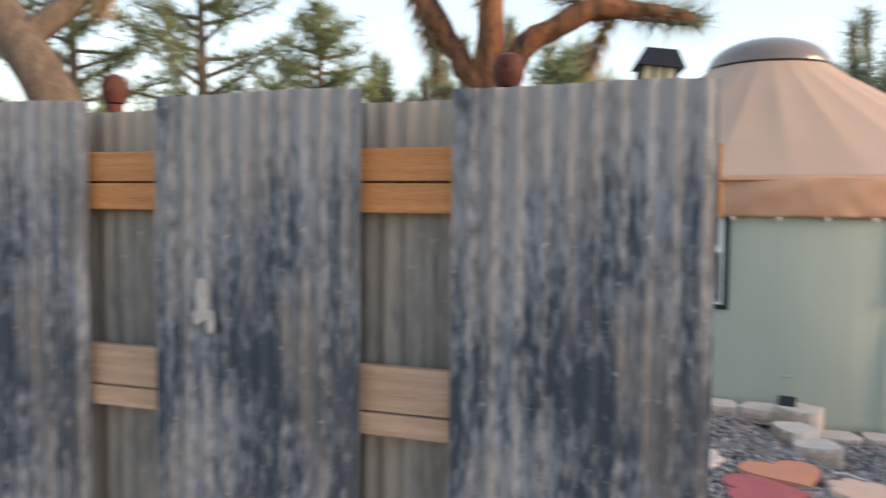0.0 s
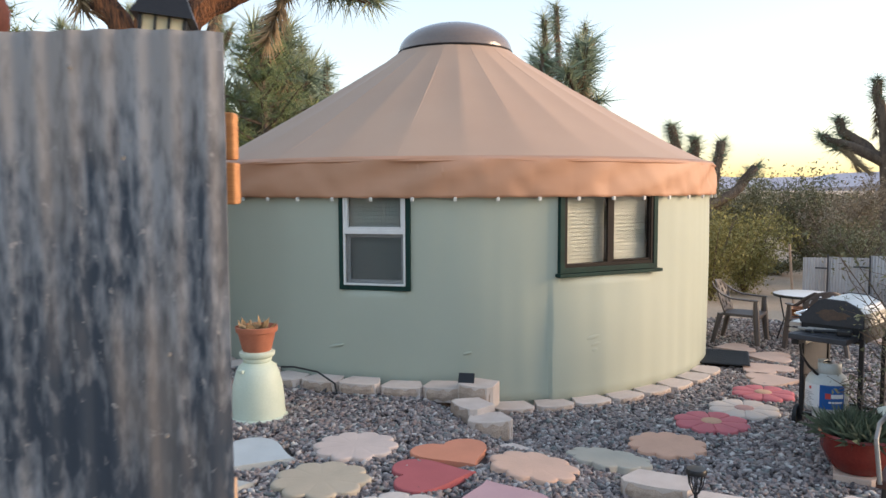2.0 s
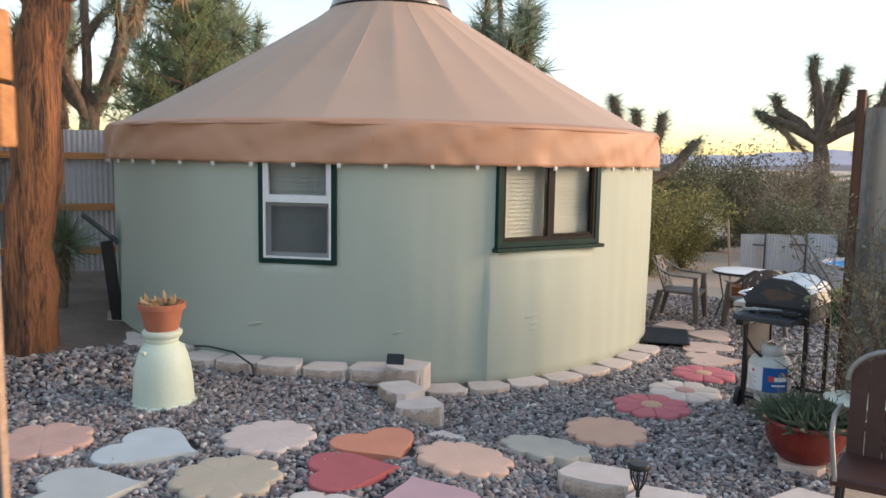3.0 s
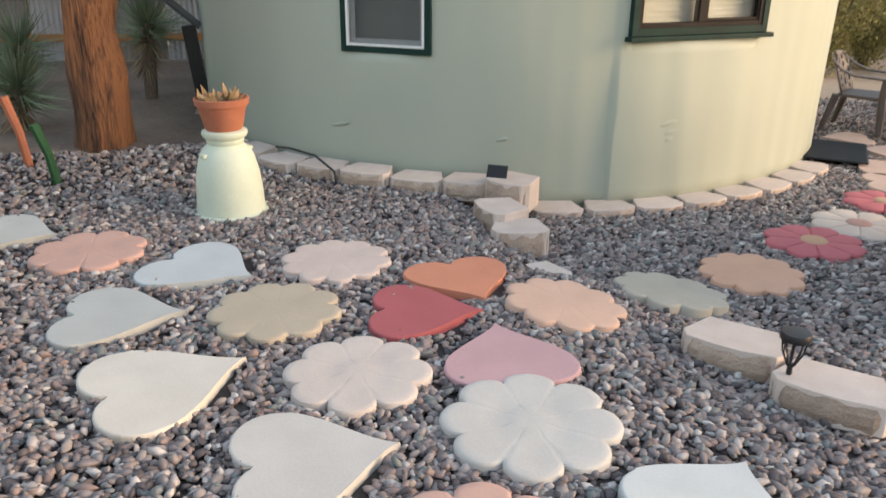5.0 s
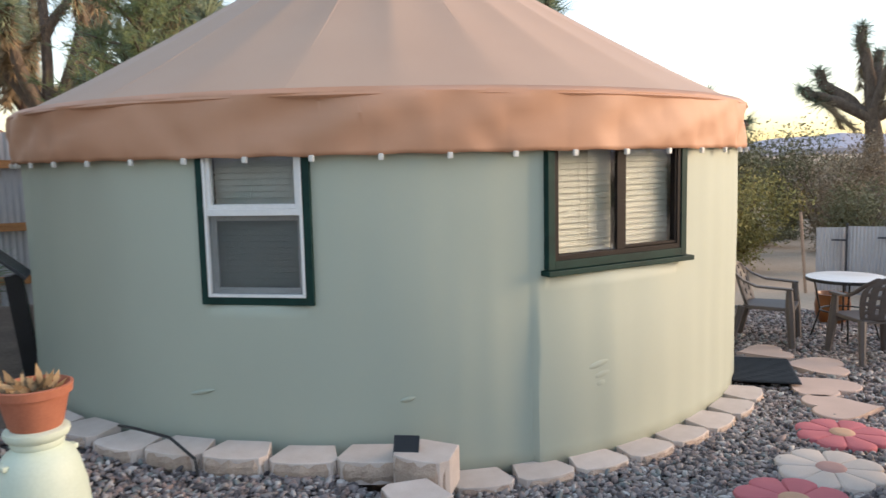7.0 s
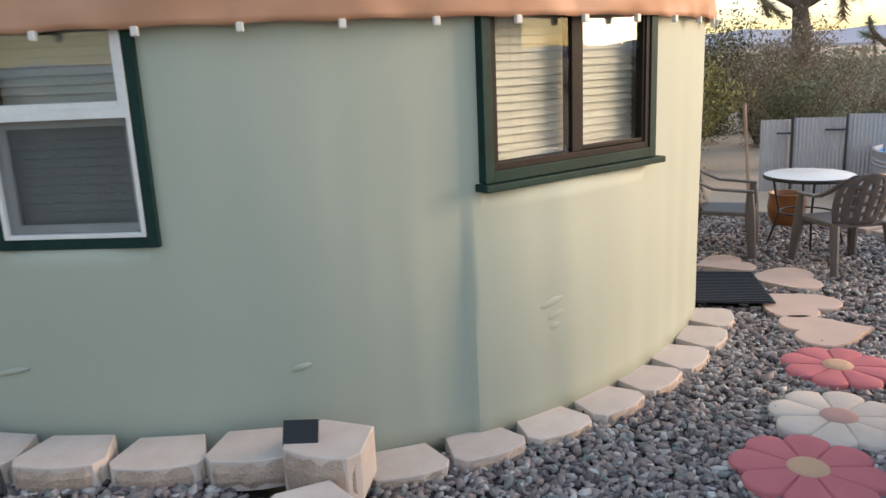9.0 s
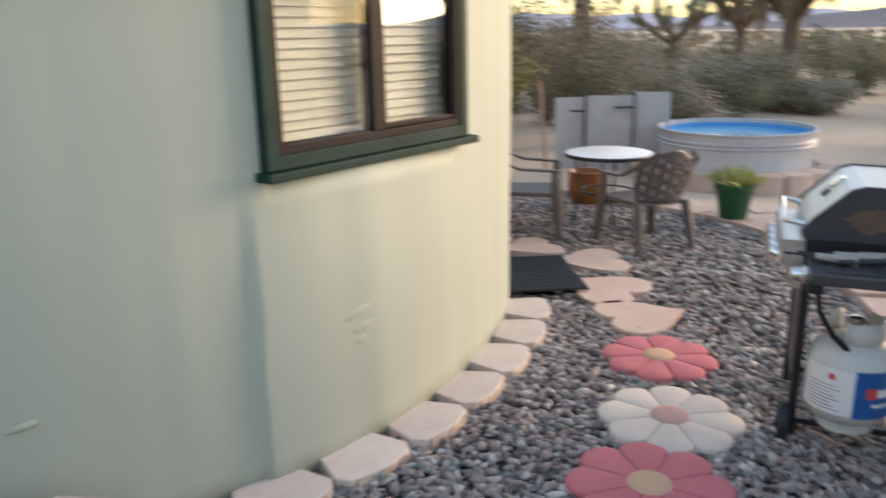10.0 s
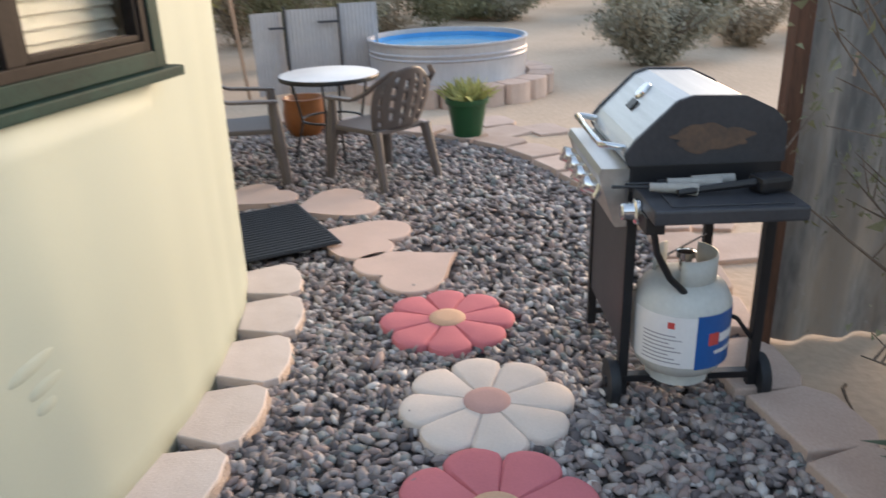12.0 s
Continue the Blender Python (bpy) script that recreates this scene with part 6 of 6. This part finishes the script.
def small_things():
    s = thing("solar_light_post", pose(0.90, 9.35, ground_z(0.9, 9.35)), "small tilted solar panel on a black post", "solar panel")
    part("post", boxed((-0.06, -0.05, -0.05), (0.06, 0.05, 0.80), 0.005), M_BLACK, s, at=pose(0, 0, 0, 0, -6, 0))
    part("panel", boxed((-0.22, -0.2, 0), (0.22, 0.2, 0.025), 0.004), M_GREYM, s, "tilted panel", at=pose(-0.15, 0, 0.92, 0, 42, 0))
    for nm, x, y, m, h, lab in (("green_stake", 0.03, 7.15, M_GLAZEGRN, 0.42, "green painted metal stake in gravel"), ("pink_stake", -0.22, 7.5, M_TERRA, 0.5, "faded pink stake in gravel")):
        o = part(nm, tube([(0, 0, -0.05), (-0.03, 0, h * .5), (-0.09, 0, h)], [0.03, 0.03, 0.035], 8), m, None, smooth=True, at=pose(x, y, ground_z(x, y)))
        tagged(o, lab, "stake")
    for x, y, h in ((0.35, 9.9, 0.72), (-0.55, 8.6, 0.35), (-0.9, 10.2, 0.5)):
        t = thing("small_yucca", pose(x, y, ground_z(x, y)), "small spiky yucca with dry thatch on sand", "yucca", "small yuccas")
        v, f, dv, df = [], [], [], []
        spikes(v, f, (0.05, 0, h), (0.1, 0, 1), 240, 0.48, 0.012, 0.18)
        spikes(dv, df, (0.03, 0, h - .1), (0.1, 0, 1), 120, 0.3, 0.011, 0.3, True)
        part("trunk", tube([(0, 0, -0.05), (0.02, 0, h * .5), (0.05, 0, h)], [0.06, 0.07, 0.06], 8), M_BARK2, t, smooth=True)
        for nm, a, b, m in (("crown", v, f, M_BLADE), ("dead_leaves", dv, df, M_DEAD)):
            o = new(nm, mesh_of(nm, a, b, m))
            o.parent = t


small_things()


# ---- distant hills ----
def hills(name, radius, height, base, material, seed, label, gain=None):
    n = 260
    v, f = [], []
    for k in range(n):
        a = 2 * math.pi * k / n
        g = 1 + (gain(math.degrees(a) % 360) if gain else 0)
        ridge = height * g * (0.45 + 0.8 * abs(noise.fractal((math.cos(a) * 4, math.sin(a) * 4, seed), 0.9, 2.1, 6)))
        for s, hgt in ((0.86, 0.0), (0.94, 0.55), (1.0, 1.0), (1.12, 0.0)):
            j = 1 + 0.03 * noise.noise((k * 0.9, s * 9, seed))
            v.append((4 + radius * s * math.cos(a), 6 + radius * s * math.sin(a), base + ridge * hgt * j))
    for k in range(n):
        for s in range(3):
            p, q = k * 4 + s, ((k + 1) % n) * 4 + s
            f.append((p, q, q + 1, p + 1))
    o = new(name, mesh_of(name, v, f, material))
    tagged(o, label, "mountains", kind="structure")


def peak(deg):
    return 3.6 * math.exp(-((deg - 12) / 8) ** 2) + 0.8 * math.exp(-((deg - 300) / 40) ** 2)


hills("backdrop", 2300, 62, -6, M_FARHILL, 3.0, "far mountain range tinted pale blue for distance haze")
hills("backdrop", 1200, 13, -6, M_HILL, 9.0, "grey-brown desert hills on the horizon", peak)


# ---- loose gravel ----
def pebbles():
    r = np.random.default_rng(21)
    poly = BED

    def base(sub):
        bm = bmesh.new()
        bmesh.ops.create_icosphere(bm, subdivisions=sub, radius=1)
        co = np.array([v.co[:] for v in bm.verts])
        fa = np.array([[v.index for v in q.verts] for q in bm.faces])
        bm.free()
        return co, fa
    keep = np.array([(x, y, rad) for x, y, rad in STONES])
    pos = []
    for x0, x1, y0, y1, dens, lo, hi, sub in ((-3.2, 9.1, 2.4, 10.6, 950, 0.016, 0.027, 1), (0.2, 6.4, 3.3, 7.0, 900, 0.012, 0.022, 2)):
        n = int((x1 - x0) * (y1 - y0) * dens)
        p = r.uniform((x0, y0), (x1, y1), (n, 2))
        ok = np.zeros(n, bool)
        for (ax, ay), (bx, by) in zip(poly, poly[1:] + poly[:1]):
            hit = (ay > p[:, 1]) != (by > p[:, 1])
            xs = (bx - ax) * (p[:, 1] - ay) / (by - ay if by != ay else 1e-9) + ax
            ok ^= hit & (p[:, 0] < xs)
        ok &= np.hypot(p[:, 0] - YC.x, p[:, 1] - YC.y) > YR + 0.02
        for x, y, rad in keep:
            ok &= np.hypot(p[:, 0] - x, p[:, 1] - y) > rad * 0.82
        ok &= ~((p[:, 0] < 2.0) & (p[:, 1] < 2.7))
        p = p[ok]
        pos.append((p, lo, hi, sub))
    allv, allf, off = [], [], 0
    for p, lo, hi, sub in pos:
        n = len(p)
        co, fa = base(sub)
        z = np.array([ground_z(x, y) for x, y in p])
        size = r.uniform(lo, hi, (n, 1)) * np.stack([r.uniform(.95, 1.8, n), r.uniform(.65, 1.0, n), r.uniform(.42, .72, n)], 1)
        q = r.normal(0, 1, (n, 4)) * np.array([1, .25, .25, 1.0])
        q /= np.linalg.norm(q, axis=1)[:, None]
        w, a, b, c = q.T
        rot = np.stack([1 - 2 * (b * b + c * c), 2 * (a * b - c * w), 2 * (a * c + b * w), 2 * (a * b + c * w), 1 - 2 * (a * a + c * c), 2 * (b * c - a * w),
                        2 * (a * c - b * w), 2 * (b * c + a * w), 1 - 2 * (a * a + b * b)], 1).reshape(n, 3, 3)
        lump = 1 + 0.16 * r.normal(0, 1, (n, len(co), 1)) * (0.6 if sub > 1 else 1)
        v = np.einsum("nij,nkj->nki", rot, co[None] * lump * size[:, None, :])
        v += np.stack([p[:, 0], p[:, 1], z + size[:, 2] * 0.55 + r.uniform(-0.004, 0.013, n)], 1)[:, None, :]
        allv.append(v.reshape(-1, 3))
        allf.append((fa[None] + (np.arange(n) * len(co))[:, None, None]).reshape(-1, 3) + off)
        off += n * len(co)
    v, f = np.concatenate(allv), np.concatenate(allf)
    me = bpy.data.meshes.new("gravel")
    me.vertices.add(len(v))
    me.vertices.foreach_set("co", v.astype(np.float32).ravel())
    me.loops.add(f.size)
    me.loops.foreach_set("vertex_index", f.astype(np.int32).ravel())
    me.polygons.add(len(f))
    me.polygons.foreach_set("loop_start", np.arange(0, f.size, 3, dtype=np.int32))
    me.materials.append(M_PEBBLE)
    me.update(calc_edges=True)
    me.shade_smooth()
    ob = new("gravel", me)
    tagged(ob, "loose purple-grey river pebbles covering the yard", "gravel", kind="stuff")


pebbles()
